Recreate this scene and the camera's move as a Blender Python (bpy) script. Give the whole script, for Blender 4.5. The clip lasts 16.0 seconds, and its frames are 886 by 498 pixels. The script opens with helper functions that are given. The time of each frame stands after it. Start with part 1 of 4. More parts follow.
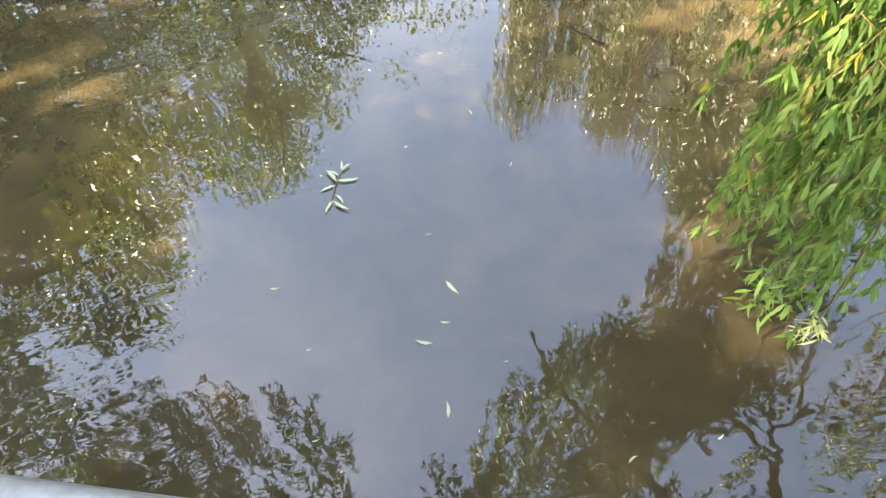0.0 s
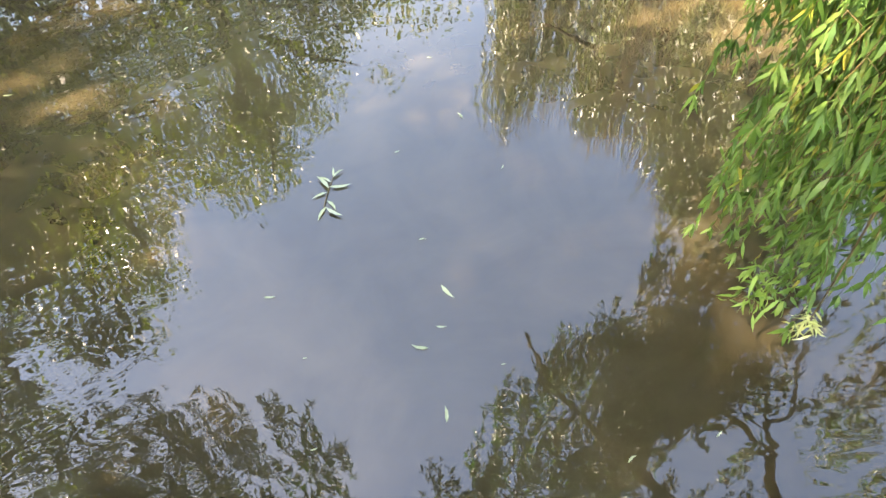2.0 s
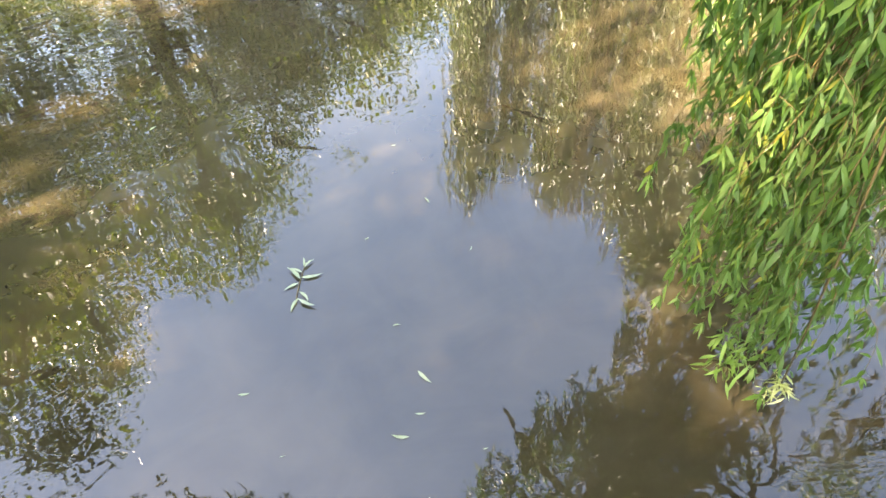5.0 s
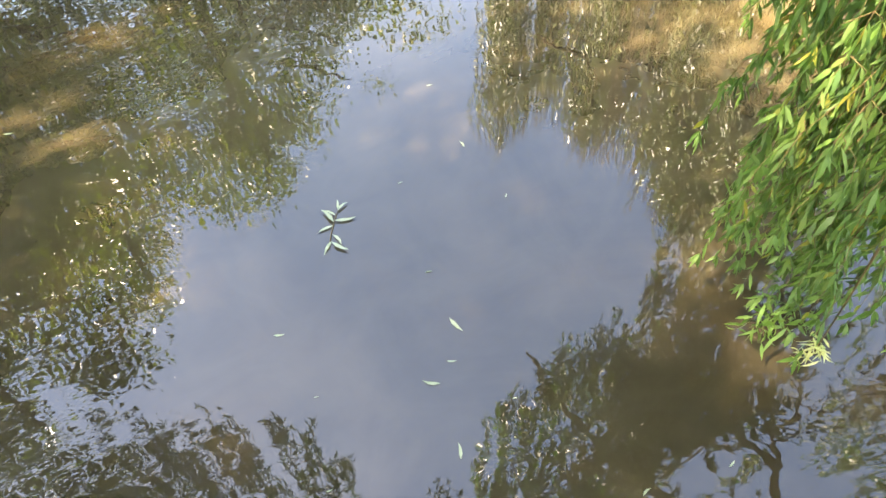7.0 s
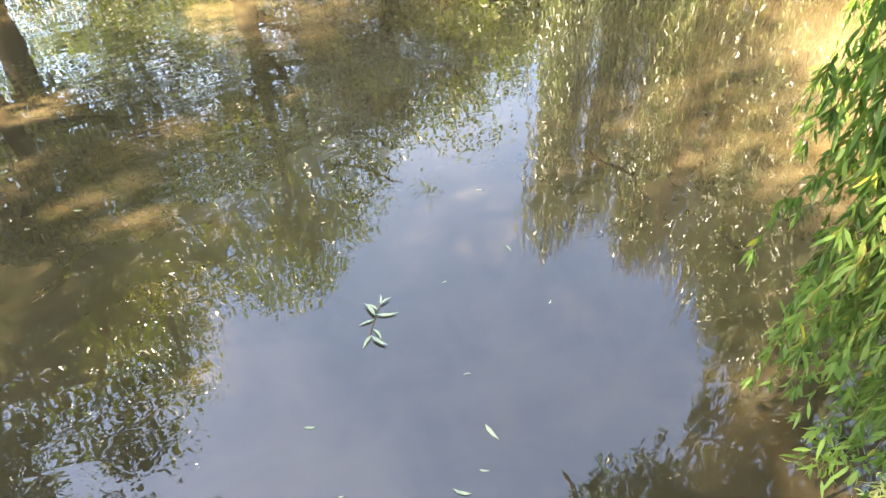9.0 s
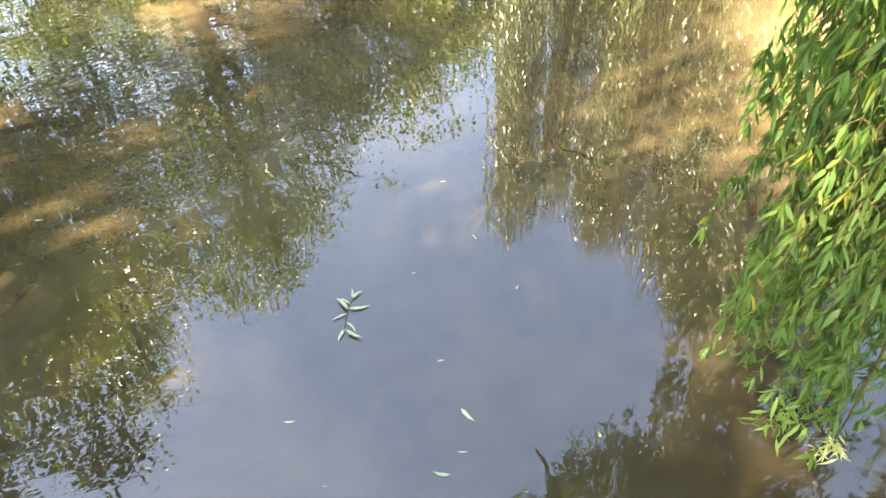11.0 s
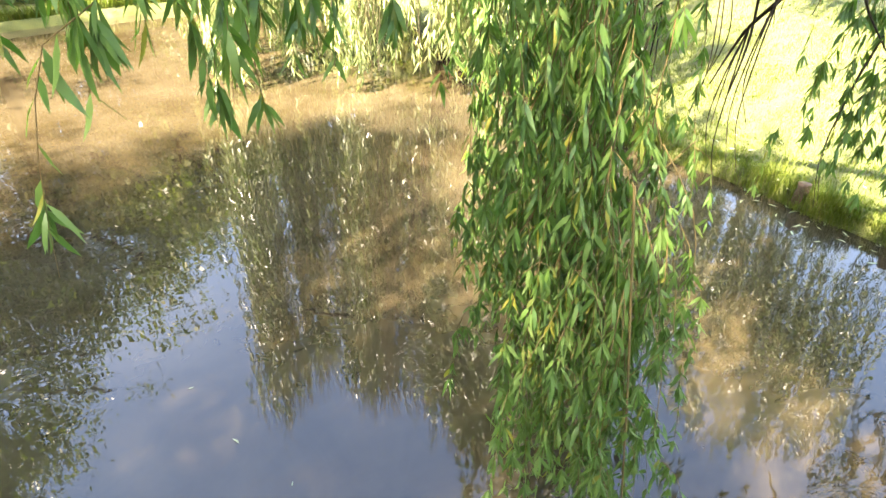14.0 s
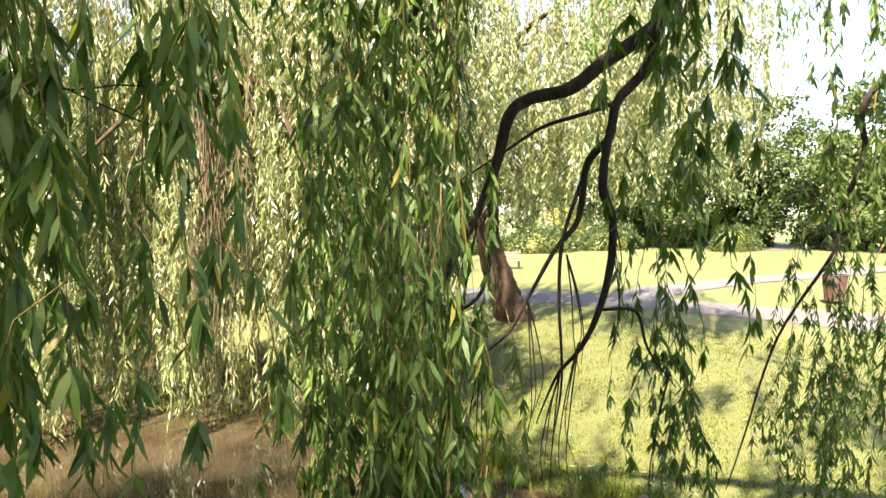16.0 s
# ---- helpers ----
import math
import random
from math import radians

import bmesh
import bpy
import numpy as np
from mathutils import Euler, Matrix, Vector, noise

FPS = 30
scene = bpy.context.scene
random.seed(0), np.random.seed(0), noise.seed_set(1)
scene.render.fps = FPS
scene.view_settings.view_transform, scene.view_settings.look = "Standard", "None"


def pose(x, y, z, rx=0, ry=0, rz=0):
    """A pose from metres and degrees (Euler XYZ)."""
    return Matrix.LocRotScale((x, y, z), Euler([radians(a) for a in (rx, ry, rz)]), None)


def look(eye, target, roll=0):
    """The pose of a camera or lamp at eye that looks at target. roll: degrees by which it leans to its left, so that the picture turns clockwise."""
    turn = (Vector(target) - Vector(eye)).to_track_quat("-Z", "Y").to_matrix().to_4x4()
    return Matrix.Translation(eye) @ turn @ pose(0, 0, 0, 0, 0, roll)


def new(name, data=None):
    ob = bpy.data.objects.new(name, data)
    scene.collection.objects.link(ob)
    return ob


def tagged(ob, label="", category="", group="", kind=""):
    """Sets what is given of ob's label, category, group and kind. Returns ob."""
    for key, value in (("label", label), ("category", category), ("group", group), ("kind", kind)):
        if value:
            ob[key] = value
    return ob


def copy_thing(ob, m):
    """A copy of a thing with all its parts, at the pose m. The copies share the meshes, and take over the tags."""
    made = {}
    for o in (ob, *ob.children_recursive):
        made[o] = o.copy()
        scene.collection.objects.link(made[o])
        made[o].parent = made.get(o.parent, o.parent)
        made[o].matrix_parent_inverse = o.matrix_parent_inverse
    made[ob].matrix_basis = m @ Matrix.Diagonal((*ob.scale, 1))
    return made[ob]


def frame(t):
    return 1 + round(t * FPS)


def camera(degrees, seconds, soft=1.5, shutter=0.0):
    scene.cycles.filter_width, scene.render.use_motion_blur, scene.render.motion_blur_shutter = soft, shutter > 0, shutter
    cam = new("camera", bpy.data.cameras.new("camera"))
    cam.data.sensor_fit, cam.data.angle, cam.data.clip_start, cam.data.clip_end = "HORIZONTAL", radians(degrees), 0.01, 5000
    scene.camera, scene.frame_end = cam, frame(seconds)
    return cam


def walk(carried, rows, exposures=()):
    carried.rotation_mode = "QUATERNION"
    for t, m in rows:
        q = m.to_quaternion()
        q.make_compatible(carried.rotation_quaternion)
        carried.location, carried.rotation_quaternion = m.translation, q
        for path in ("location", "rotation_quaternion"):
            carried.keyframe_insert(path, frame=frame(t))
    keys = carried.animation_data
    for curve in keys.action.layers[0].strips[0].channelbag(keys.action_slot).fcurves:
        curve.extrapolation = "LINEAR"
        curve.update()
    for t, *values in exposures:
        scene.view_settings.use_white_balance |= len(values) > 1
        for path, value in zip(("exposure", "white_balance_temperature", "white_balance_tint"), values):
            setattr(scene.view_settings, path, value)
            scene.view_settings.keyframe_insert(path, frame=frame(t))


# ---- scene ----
# camera: seconds, eye, yaw, pitch, roll
cam = camera(68.99, 16.0)
ROWS = [
    (0.0, 0.056, -0.023, 3.084, 0.17, -53.65, -1.85),
    (0.5, 0.064, -0.020, 3.062, -0.67, -53.63, -2.17),
    (1.0, 0.061, -0.018, 3.070, -0.90, -53.85, -1.77),
    (1.5, 0.052, -0.015, 3.082, -1.11, -53.59, -1.50),
    (2.0, 0.041, -0.012, 3.089, -1.12, -53.48, -2.18),
    (2.5, 0.037, -0.008, 3.101, -2.15, -53.05, -2.42),
    (3.0, 0.035, -0.004, 3.102, -3.34, -52.18, -2.35),
    (3.5, 0.033, 0.000, 3.107, -4.63, -49.66, -1.70),
    (4.0, 0.026, 0.004, 3.128, -5.31, -47.00, -1.46),
    (4.2, 0.030, 0.006, 3.137, -5.37, -46.30, -1.56),
    (6.3, 0.021, 0.053, 3.204, -6.19, -52.14, -2.07),
    (6.5, 0.019, 0.068, 3.211, -4.73, -52.97, -2.21),
    (7.0, -0.022, 0.110, 3.199, -1.99, -52.99, -2.97),
    (7.5, -0.032, 0.135, 3.186, 0.97, -49.81, -3.20),
    (8.0, -0.036, 0.135, 3.163, 2.51, -46.04, -2.63),
    (8.2, -0.035, 0.134, 3.163, 2.77, -44.88, -2.42),
    (10.3, -0.061, 0.025, 3.219, 2.18, -43.11, -2.37),
    (10.5, -0.061, 0.022, 3.232, 1.50, -43.64, -2.41),
    (11.0, -0.065, 0.022, 3.244, -1.67, -44.44, -2.16),
    (11.5, -0.051, 0.029, 3.252, -5.31, -44.78, -1.57),
    (12.0, -0.016, 0.034, 3.267, -8.60, -43.48, -0.65),
    (12.5, 0.008, 0.061, 3.305, -9.97, -41.06, -0.43),
    (13.0, -0.000, 0.066, 3.307, -11.23, -38.68, -0.07),
    (13.5, 0.021, 0.052, 3.321, -15.59, -34.80, -0.06),
    (14.0, 0.112, 0.063, 3.328, -26.96, -30.64, 0.17),
    (14.5, 0.145, 0.072, 3.397, -35.05, -23.99, 2.10),
    (15.0, 0.188, 0.079, 3.464, -39.97, -16.80, 2.98),
    (15.5, 0.230, 0.098, 3.525, -41.56, -9.32, 1.93),
    (16.0, 0.238, 0.098, 3.563, -40.50, -3.21, -0.00),
]


def eye_pose(x, y, z, yaw, pitch, roll):
    return pose(x, y, z, 0, 0, yaw) @ pose(0, 0, 0, 90 + pitch) @ pose(0, 0, 0, 0, 0, roll)


walk(cam, [(r[0], eye_pose(*r[1:])) for r in ROWS], exposures=[(0.0, 5.2, 8300, 16), (10.3, 5.15, 8000, 16), (13.0, 5.1, 7700, 14), (14.5, 4.3, 7300, 20), (16.0, 3.25, 7200, 24)])

# ---------------------------------------------------------------- light
SUN_AZ, SUN_EL = -115.0, 58.0
world = bpy.data.worlds.new("sky")
scene.world = world
world.use_nodes = True
wn = world.node_tree.nodes
wl = world.node_tree.links
wn.clear()
sky = wn.new("ShaderNodeTexSky")
sky.sky_type = "NISHITA"
sky.sun_disc = False
sky.sun_elevation = radians(SUN_EL)
sky.sun_rotation = radians(SUN_AZ)
sky.air_density, sky.dust_density, sky.ozone_density = 1.0, 0.7, 1.3
wco = wn.new("ShaderNodeTexCoord")
wns = wn.new("ShaderNodeTexNoise")
wns.inputs["Scale"].default_value = 2.6
wns.inputs["Detail"].default_value = 5.0
wrm = wn.new("ShaderNodeMapRange")
wrm.inputs["From Min"].default_value, wrm.inputs["From Max"].default_value = 0.48, 0.75
wrm.inputs["To Max"].default_value = 0.22
wmx = wn.new("ShaderNodeMix")
wmx.data_type = "RGBA"
wmx.inputs["B"].default_value = (5.6, 5.9, 6.6, 1)
wbg = wn.new("ShaderNodeBackground")
wbg.inputs["Strength"].default_value = 0.1
wout = wn.new("ShaderNodeOutputWorld")
wl.new(wco.outputs["Generated"], wns.inputs["Vector"])
wl.new(wns.outputs["Fac"], wrm.inputs["Value"])
wl.new(wrm.outputs["Result"], wmx.inputs["Factor"])
wl.new(sky.outputs["Color"], wmx.inputs["A"])
wl.new(wmx.outputs["Result"], wbg.inputs["Color"])
wl.new(wbg.outputs["Background"], wout.inputs["Surface"])

sun = new("sun", bpy.data.lights.new("sun", "SUN"))
sun.data.energy, sun.data.angle, sun.data.color = 4.8, radians(1.0), (1.0, 0.95, 0.88)
sdir = Vector((math.sin(radians(SUN_AZ)) * math.cos(radians(SUN_EL)), math.cos(radians(SUN_AZ)) * math.cos(radians(SUN_EL)), math.sin(radians(SUN_EL))))
sun.matrix_world = look(sdir * 60, (0, 0, 0))


# ---------------------------------------------------------------- materials
def mat_base(name):
    m = bpy.data.materials.new(name)
    m.use_nodes = True
    nt = m.node_tree
    b = nt.nodes["Principled BSDF"]
    return m, nt, b, nt.nodes["Material Output"]


def ramp(nt, fac, stops):
    r = nt.nodes.new("ShaderNodeValToRGB")
    els = r.color_ramp.elements
    while len(els) < len(stops):
        els.new(0.5)
    for e, (p, c) in zip(els, stops):
        e.position, e.color = p, (*c, 1)
    nt.links.new(fac, r.inputs["Fac"])
    return r.outputs["Color"]


def noise_tex(nt, scale, detail=4.0, rough=0.5, coord="Object", stretch=(1, 1, 1), distort=0.0):
    c = nt.nodes.new("ShaderNodeTexCoord")
    mp = nt.nodes.new("ShaderNodeMapping")
    mp.inputs["Scale"].default_value = stretch
    n = nt.nodes.new("ShaderNodeTexNoise")
    n.inputs["Scale"].default_value, n.inputs["Detail"].default_value = scale, detail
    n.inputs["Roughness"].default_value, n.inputs["Distortion"].default_value = rough, distort
    nt.links.new(c.outputs[coord], mp.inputs["Vector"])
    nt.links.new(mp.outputs["Vector"], n.inputs["Vector"])
    return n.outputs["Fac"]


def mix_col(nt, fac, a, b, mode="MIX"):
    m = nt.nodes.new("ShaderNodeMix")
    m.data_type, m.blend_type = "RGBA", mode
    for sock, v in (("Factor", fac), ("A", a), ("B", b)):
        if isinstance(v, (int, float)):
            m.inputs[sock].default_value = v
        elif isinstance(v, tuple):
            m.inputs[sock].default_value = (*v, 1)
        else:
            nt.links.new(v, m.inputs[sock])
    return m.outputs["Result"]


def bump(nt, b, height, strength, dist):
    n = nt.nodes.new("ShaderNodeBump")
    n.inputs["Strength"].default_value, n.inputs["Distance"].default_value = strength, dist
    nt.links.new(height, n.inputs["Height"])
    nt.links.new(n.outputs["Normal"], b.inputs["Normal"])
    return n


def leaf_material(name, dark, mid, light, old, trans=0.33, rough=0.4, gloss=0.22):
    m, nt, b, out = mat_base(name)
    g = nt.nodes.new("ShaderNodeNewGeometry")
    col = ramp(nt, g.outputs["Random Per Island"], [(0.0, dark), (0.45, mid), (0.9, light), (0.97, old)])
    n = noise_tex(nt, 0.9, 2)
    col = mix_col(nt, 0.35, col, ramp(nt, n, [(0.3, dark), (0.7, light)]))
    nt.links.new(col, b.inputs["Base Color"])
    b.inputs["Roughness"].default_value = rough
    b.inputs["Specular IOR Level"].default_value = gloss
    tr = nt.nodes.new("ShaderNodeBsdfTranslucent")
    tcol = mix_col(nt, 1.0, col, (1.05, 1.5, 0.55), "MULTIPLY")
    nt.links.new(tcol, tr.inputs["Color"])
    mx = nt.nodes.new("ShaderNodeMixShader")
    mx.inputs["Fac"].default_value = trans
    nt.links.new(b.outputs["BSDF"], mx.inputs[1])
    nt.links.new(tr.outputs["BSDF"], mx.inputs[2])
    nt.links.new(mx.outputs["Shader"], out.inputs["Surface"])
    return m


def bark_material(name, dark, light, scale=9.0, deep=0.02):
    m, nt, b, out = mat_base(name)
    n1 = noise_tex(nt, scale, 6, 0.65, stretch=(1, 1, 0.16), distort=0.6)
    n2 = noise_tex(nt, 1.7, 4)
    col = mix_col(nt, 0.4, ramp(nt, n1, [(0.32, dark), (0.68, light)]), ramp(nt, n2, [(0.3, dark), (0.75, light)]))
    nt.links.new(col, b.inputs["Base Color"])
    b.inputs["Roughness"].default_value = 0.9
    b.inputs["Specular IOR Level"].default_value = 0.2
    bump(nt, b, n1, 0.9, deep)
    return m


M_LEAF = leaf_material("willow_leaf", (0.0290, 0.0700, 0.0110), (0.0680, 0.1300, 0.0220), (0.1300, 0.1900, 0.0580), (0.26, 0.21, 0.03), 0.4)
# far willow leaves: sun glints are painted in by the paler light tone
M_LEAF_FAR = leaf_material("willow_leaf_painted_sun", (0.036, 0.06, 0.013), (0.135, 0.165, 0.05), (0.34, 0.37, 0.175), (0.31, 0.26, 0.1), 0.28, 0.36, 0.6)
M_LEAF_TREE = leaf_material("tree_leaf", (0.03, 0.05, 0.012), (0.105, 0.12, 0.026), (0.25, 0.24, 0.07), (0.28, 0.23, 0.08), 0.3, 0.4, 0.38)
M_LEAF_PARK = leaf_material("park_tree_leaf", (0.02, 0.042, 0.01), (0.05, 0.08, 0.02), (0.1, 0.13, 0.04), (0.13, 0.14, 0.05), 0.3)
M_LEAF_BUSH = leaf_material("bush_leaf", (0.016, 0.035, 0.008), (0.033, 0.056, 0.014), (0.061, 0.084, 0.026), (0.093, 0.103, 0.037), 0.3)
M_TWIG = bark_material("willow_twig", (0.050, 0.034, 0.011), (0.140, 0.102, 0.034), 30, 0.002)
M_BARK = bark_material("willow_bark", (0.008, 0.0052, 0.0026), (0.062, 0.040, 0.0185), 7.0, 0.08)
M_BOUGH = bark_material("bough_bark", (0.0075, 0.0054, 0.0034), (0.040, 0.029, 0.018), 26, 0.012)

# turbid pond water
M_WATER, nt, b, out = mat_base("pond_water")
mud = noise_tex(nt, 0.35, 5, 0.6, distort=1.2)
mud2 = noise_tex(nt, 1.6, 4, 0.6, distort=1.5)
col = mix_col(nt, 0.35, ramp(nt, mud, [(0.33, (0.0175, 0.0126, 0.0048)), (0.68, (0.0420, 0.0335, 0.0185))]), ramp(nt, mud2, [(0.3, (0.0165, 0.0118, 0.0046)), (0.72, (0.0400, 0.0315, 0.0170))]))
nt.links.new(col, b.inputs["Base Color"])
b.inputs["Roughness"].default_value = 0.0
b.inputs["IOR"].default_value = 1.44


def math_node(op, a, c):
    n = nt.nodes.new("ShaderNodeMath")
    n.operation = op
    for k, v in enumerate((a, c)):
        if isinstance(v, (int, float)):
            n.inputs[k].default_value = v
        else:
            nt.links.new(v, n.inputs[k])
    return n.outputs[0]


def range_node(v, lo, hi, a, c):
    n = nt.nodes.new("ShaderNodeMapRange")
    n.interpolation_type = "SMOOTHSTEP"
    for key, w in (("From Min", lo), ("From Max", hi), ("To Min", a), ("To Max", c)):
        n.inputs[key].default_value = w
    nt.links.new(v, n.inputs["Value"])
    return n.outputs[0]


def ripple_tex(scale, turn, stretch, detail=2.0, distort=0.5):
    """Wave crests drawn out along one direction, turn degrees from the x axis."""
    c = nt.nodes.new("ShaderNodeTexCoord")
    r1 = nt.nodes.new("ShaderNodeMapping")
    r1.inputs["Rotation"].default_value = (0, 0, radians(-turn))
    r2 = nt.nodes.new("ShaderNodeMapping")
    r2.inputs["Scale"].default_value = (stretch, 1, 1)
    n = nt.nodes.new("ShaderNodeTexNoise")
    n.inputs["Scale"].default_value, n.inputs["Detail"].default_value, n.inputs["Distortion"].default_value = scale, detail, distort
    nt.links.new(c.outputs["Object"], r1.inputs["Vector"])
    nt.links.new(r1.outputs["Vector"], r2.inputs["Vector"])
    nt.links.new(r2.outputs["Vector"], n.inputs["Vector"])
    return n.outputs["Fac"]


wc = nt.nodes.new("ShaderNodeTexCoord")
ws = nt.nodes.new("ShaderNodeSeparateXYZ")
nt.links.new(wc.outputs["Object"], ws.inputs[0])
px, py = ws.outputs["X"], ws.outputs["Y"]
patch = range_node(noise_tex(nt, 0.55, 2, 0.5), 0.4, 0.62, 0.25, 1.0)
west = range_node(px, -0.5, -1.5, 0.0, 1.0)
near = range_node(py, 2.7, 1.6, 0.0, 1.0)
corner = math_node("MULTIPLY", range_node(px, 0.9, 1.7, 0.0, 1.0), range_node(py, 2.0, 1.3, 0.0, 1.0))
swell = math_node("MULTIPLY", ripple_tex(1.9, 10, 0.7), 0.30)
fine = math_node("MULTIPLY", math_node("MULTIPLY", ripple_tex(7.0, 15, 0.8, 2.0, 0.3), patch), 0.11)
wake = math_node("MULTIPLY", math_node("MULTIPLY", ripple_tex(5.0, 32, 0.16, 1.0, 0.2), math_node("MULTIPLY", west, patch)), 0.5)
chop = math_node("MULTIPLY", math_node("MULTIPLY", ripple_tex(4.2, 24, 0.4, 2.0, 0.6), math_node("MULTIPLY", west, near)), 0.42)
lap = math_node("MULTIPLY", math_node("MULTIPLY", ripple_tex(6.0, -8, 0.35, 2.0, 0.5), corner), 0.28)
height = math_node("ADD", math_node("ADD", swell, fine), math_node("ADD", math_node("ADD", wake, chop), lap))
bump(nt, b, height, 1.0, 0.0075)

# lawn
M_GROUND, nt, b, out = mat_base("lawn")
g1 = noise_tex(nt, 0.55, 5, 0.6)
g2 = noise_tex(nt, 7.0, 5, 0.7)
g3 = noise_tex(nt, 60.0, 3, 0.7)
grass_col = mix_col(nt, 0.5, ramp(nt, g1, [(0.3, (0.0354, 0.0492, 0.0044)), (0.7, (0.0674, 0.0787, 0.0095))]), ramp(nt, g2, [(0.3, (0.0185, 0.0295, 0.0026)), (0.7, (0.0815, 0.0886, 0.0125))]))
grass_col = mix_col(nt, 0.35, grass_col, ramp(nt, g3, [(0.35, (0.0157, 0.0236, 0.0022)), (0.65, (0.1134, 0.1115, 0.0202))]))
soil_f = ramp(nt, noise_tex(nt, 0.42, 6, 0.72, distort=0.8), [(0.62, (0, 0, 0)), (0.72, (1, 1, 1))])
col = mix_col(nt, soil_f, grass_col, ramp(nt, g2, [(0.3, (0.061, 0.047, 0.030)), (0.7, (0.112, 0.089, 0.056))]))
nt.links.new(col, b.inputs["Base Color"])
b.inputs["Roughness"].default_value = 0.95
bump(nt, b, g3, 0.8, 0.03)

M_BLADE = leaf_material("grass_blade", (0.0399, 0.0615, 0.0041), (0.0754, 0.1025, 0.0078), (0.1108, 0.1271, 0.0151), (0.1595, 0.1230, 0.0275), 0.35, 0.55)

M_PATH, nt, b, out = mat_base("asphalt")
a1 = noise_tex(nt, 0.7, 5, 0.6)
a2 = noise_tex(nt, 90, 3, 0.7)
col = mix_col(nt, 0.4, ramp(nt, a1, [(0.3, (0.0441, 0.0397, 0.0332)), (0.7, (0.0701, 0.0617, 0.0504))]), ramp(nt, a2, [(0.3, (0.0331, 0.0301, 0.0258)), (0.7, (0.0882, 0.0787, 0.0633))]))
nt.links.new(col, b.inputs["Base Color"])
b.inputs["Roughness"].default_value = 0.9
bump(nt, b, a2, 0.5, 0.01)


def plain_material(name, c1, c2, scale, rough, metal=0.0, bumpy=0.002):
    m, nt, b, out = mat_base(name)
    n = noise_tex(nt, scale, 5, 0.65)
    nt.links.new(ramp(nt, n, [(0.32, c1), (0.7, c2)]), b.inputs["Base Color"])
    b.inputs["Roughness"].default_value, b.inputs["Metallic"].default_value = rough, metal
    bump(nt, b, n, 0.5, bumpy)
    return m


M_WOOD = plain_material("red_brown_timber", (0.045, 0.020, 0.011), (0.085, 0.038, 0.022), 12, 0.75)
M_WOOD_OLD = plain_material("bench_timber", (0.075, 0.047, 0.033), (0.140, 0.093, 0.065), 10, 0.8)
M_IRON = plain_material("dark_iron", (0.018, 0.018, 0.018), (0.05, 0.046, 0.042), 14, 0.6, 0.3)
M_RAIL = plain_material("pale_grey_rail_paint", (0.11, 0.113, 0.118), (0.19, 0.192, 0.2), 45, 0.4, 0.0, 0.001)
M_DECK = plain_material("weathered_deck_plank", (0.075, 0.061, 0.047), (0.131, 0.112, 0.089), 8, 0.85)
M_STUMP = plain_material("rotten_stake_wood", (0.035, 0.021, 0.009), (0.085, 0.052, 0.024), 18, 0.9, 0.0, 0.01)
M_PALE_LEAF = leaf_material("floating_leaf", (0.20, 0.23, 0.13), (0.25, 0.27, 0.14), (0.32, 0.33, 0.2), (0.30, 0.25, 0.04), 0.15)


M_BARE = bark_material("bare_twig_bark", (0.045, 0.035, 0.018), (0.115, 0.088, 0.045), 30, 0.002)
# pale tip leaves: sunlight on them is put into this bright yellow colour
M_SUNLIT_TIP = leaf_material("sunlit_tip_leaf", (0.34, 0.33, 0.12), (0.44, 0.41, 0.17), (0.55, 0.52, 0.26), (0.4, 0.3, 0.08), 0.3)


# ---------------------------------------------------------------- mesh helpers
def mesh_data(name, verts, faces, mats, index=None, smooth=True):
    me = bpy.data.meshes.new(name)
    me.from_pydata([tuple(v) for v in verts], [], [tuple(f) for f in faces])
    for m in mats:
        me.materials.append(m)
    if index is not None:
        me.polygons.foreach_set("material_index", np.asarray(index, dtype=np.int32))
    if smooth:
        me.polygons.foreach_set("use_smooth", np.ones(len(me.polygons), dtype=bool))
    me.update()
    return me


def part(name, data, parent, label="", at=None):
    ob = new(name, data)
    ob.parent = parent
    if at is not None:
        ob.matrix_basis = at
    if label:
        ob["label"] = label
    return ob


def thing(name, label, category, group="", kind="", at=(0, 0, 0)):
    ob = new(name)
    ob.empty_display_size = 0.2
    ob.location = at
    return tagged(ob, label, category, group, kind)


def spline(points, n):
    """A smooth line through the points, n steps a span."""
    p = np.array([points[0], *points, points[-1]], dtype=float)
    res = []
    for i in range(1, len(p) - 2):
        for s in np.linspace(0, 1, n, endpoint=False):
            a, b_, c, d = p[i - 1], p[i], p[i + 1], p[i + 2]
            res.append(0.5 * (2 * b_ + (c - a) * s + (2 * a - 5 * b_ + 4 * c - d) * s * s + (3 * b_ - a - 3 * c + d) * s ** 3))
    res.append(p[-2])
    return np.array(res)


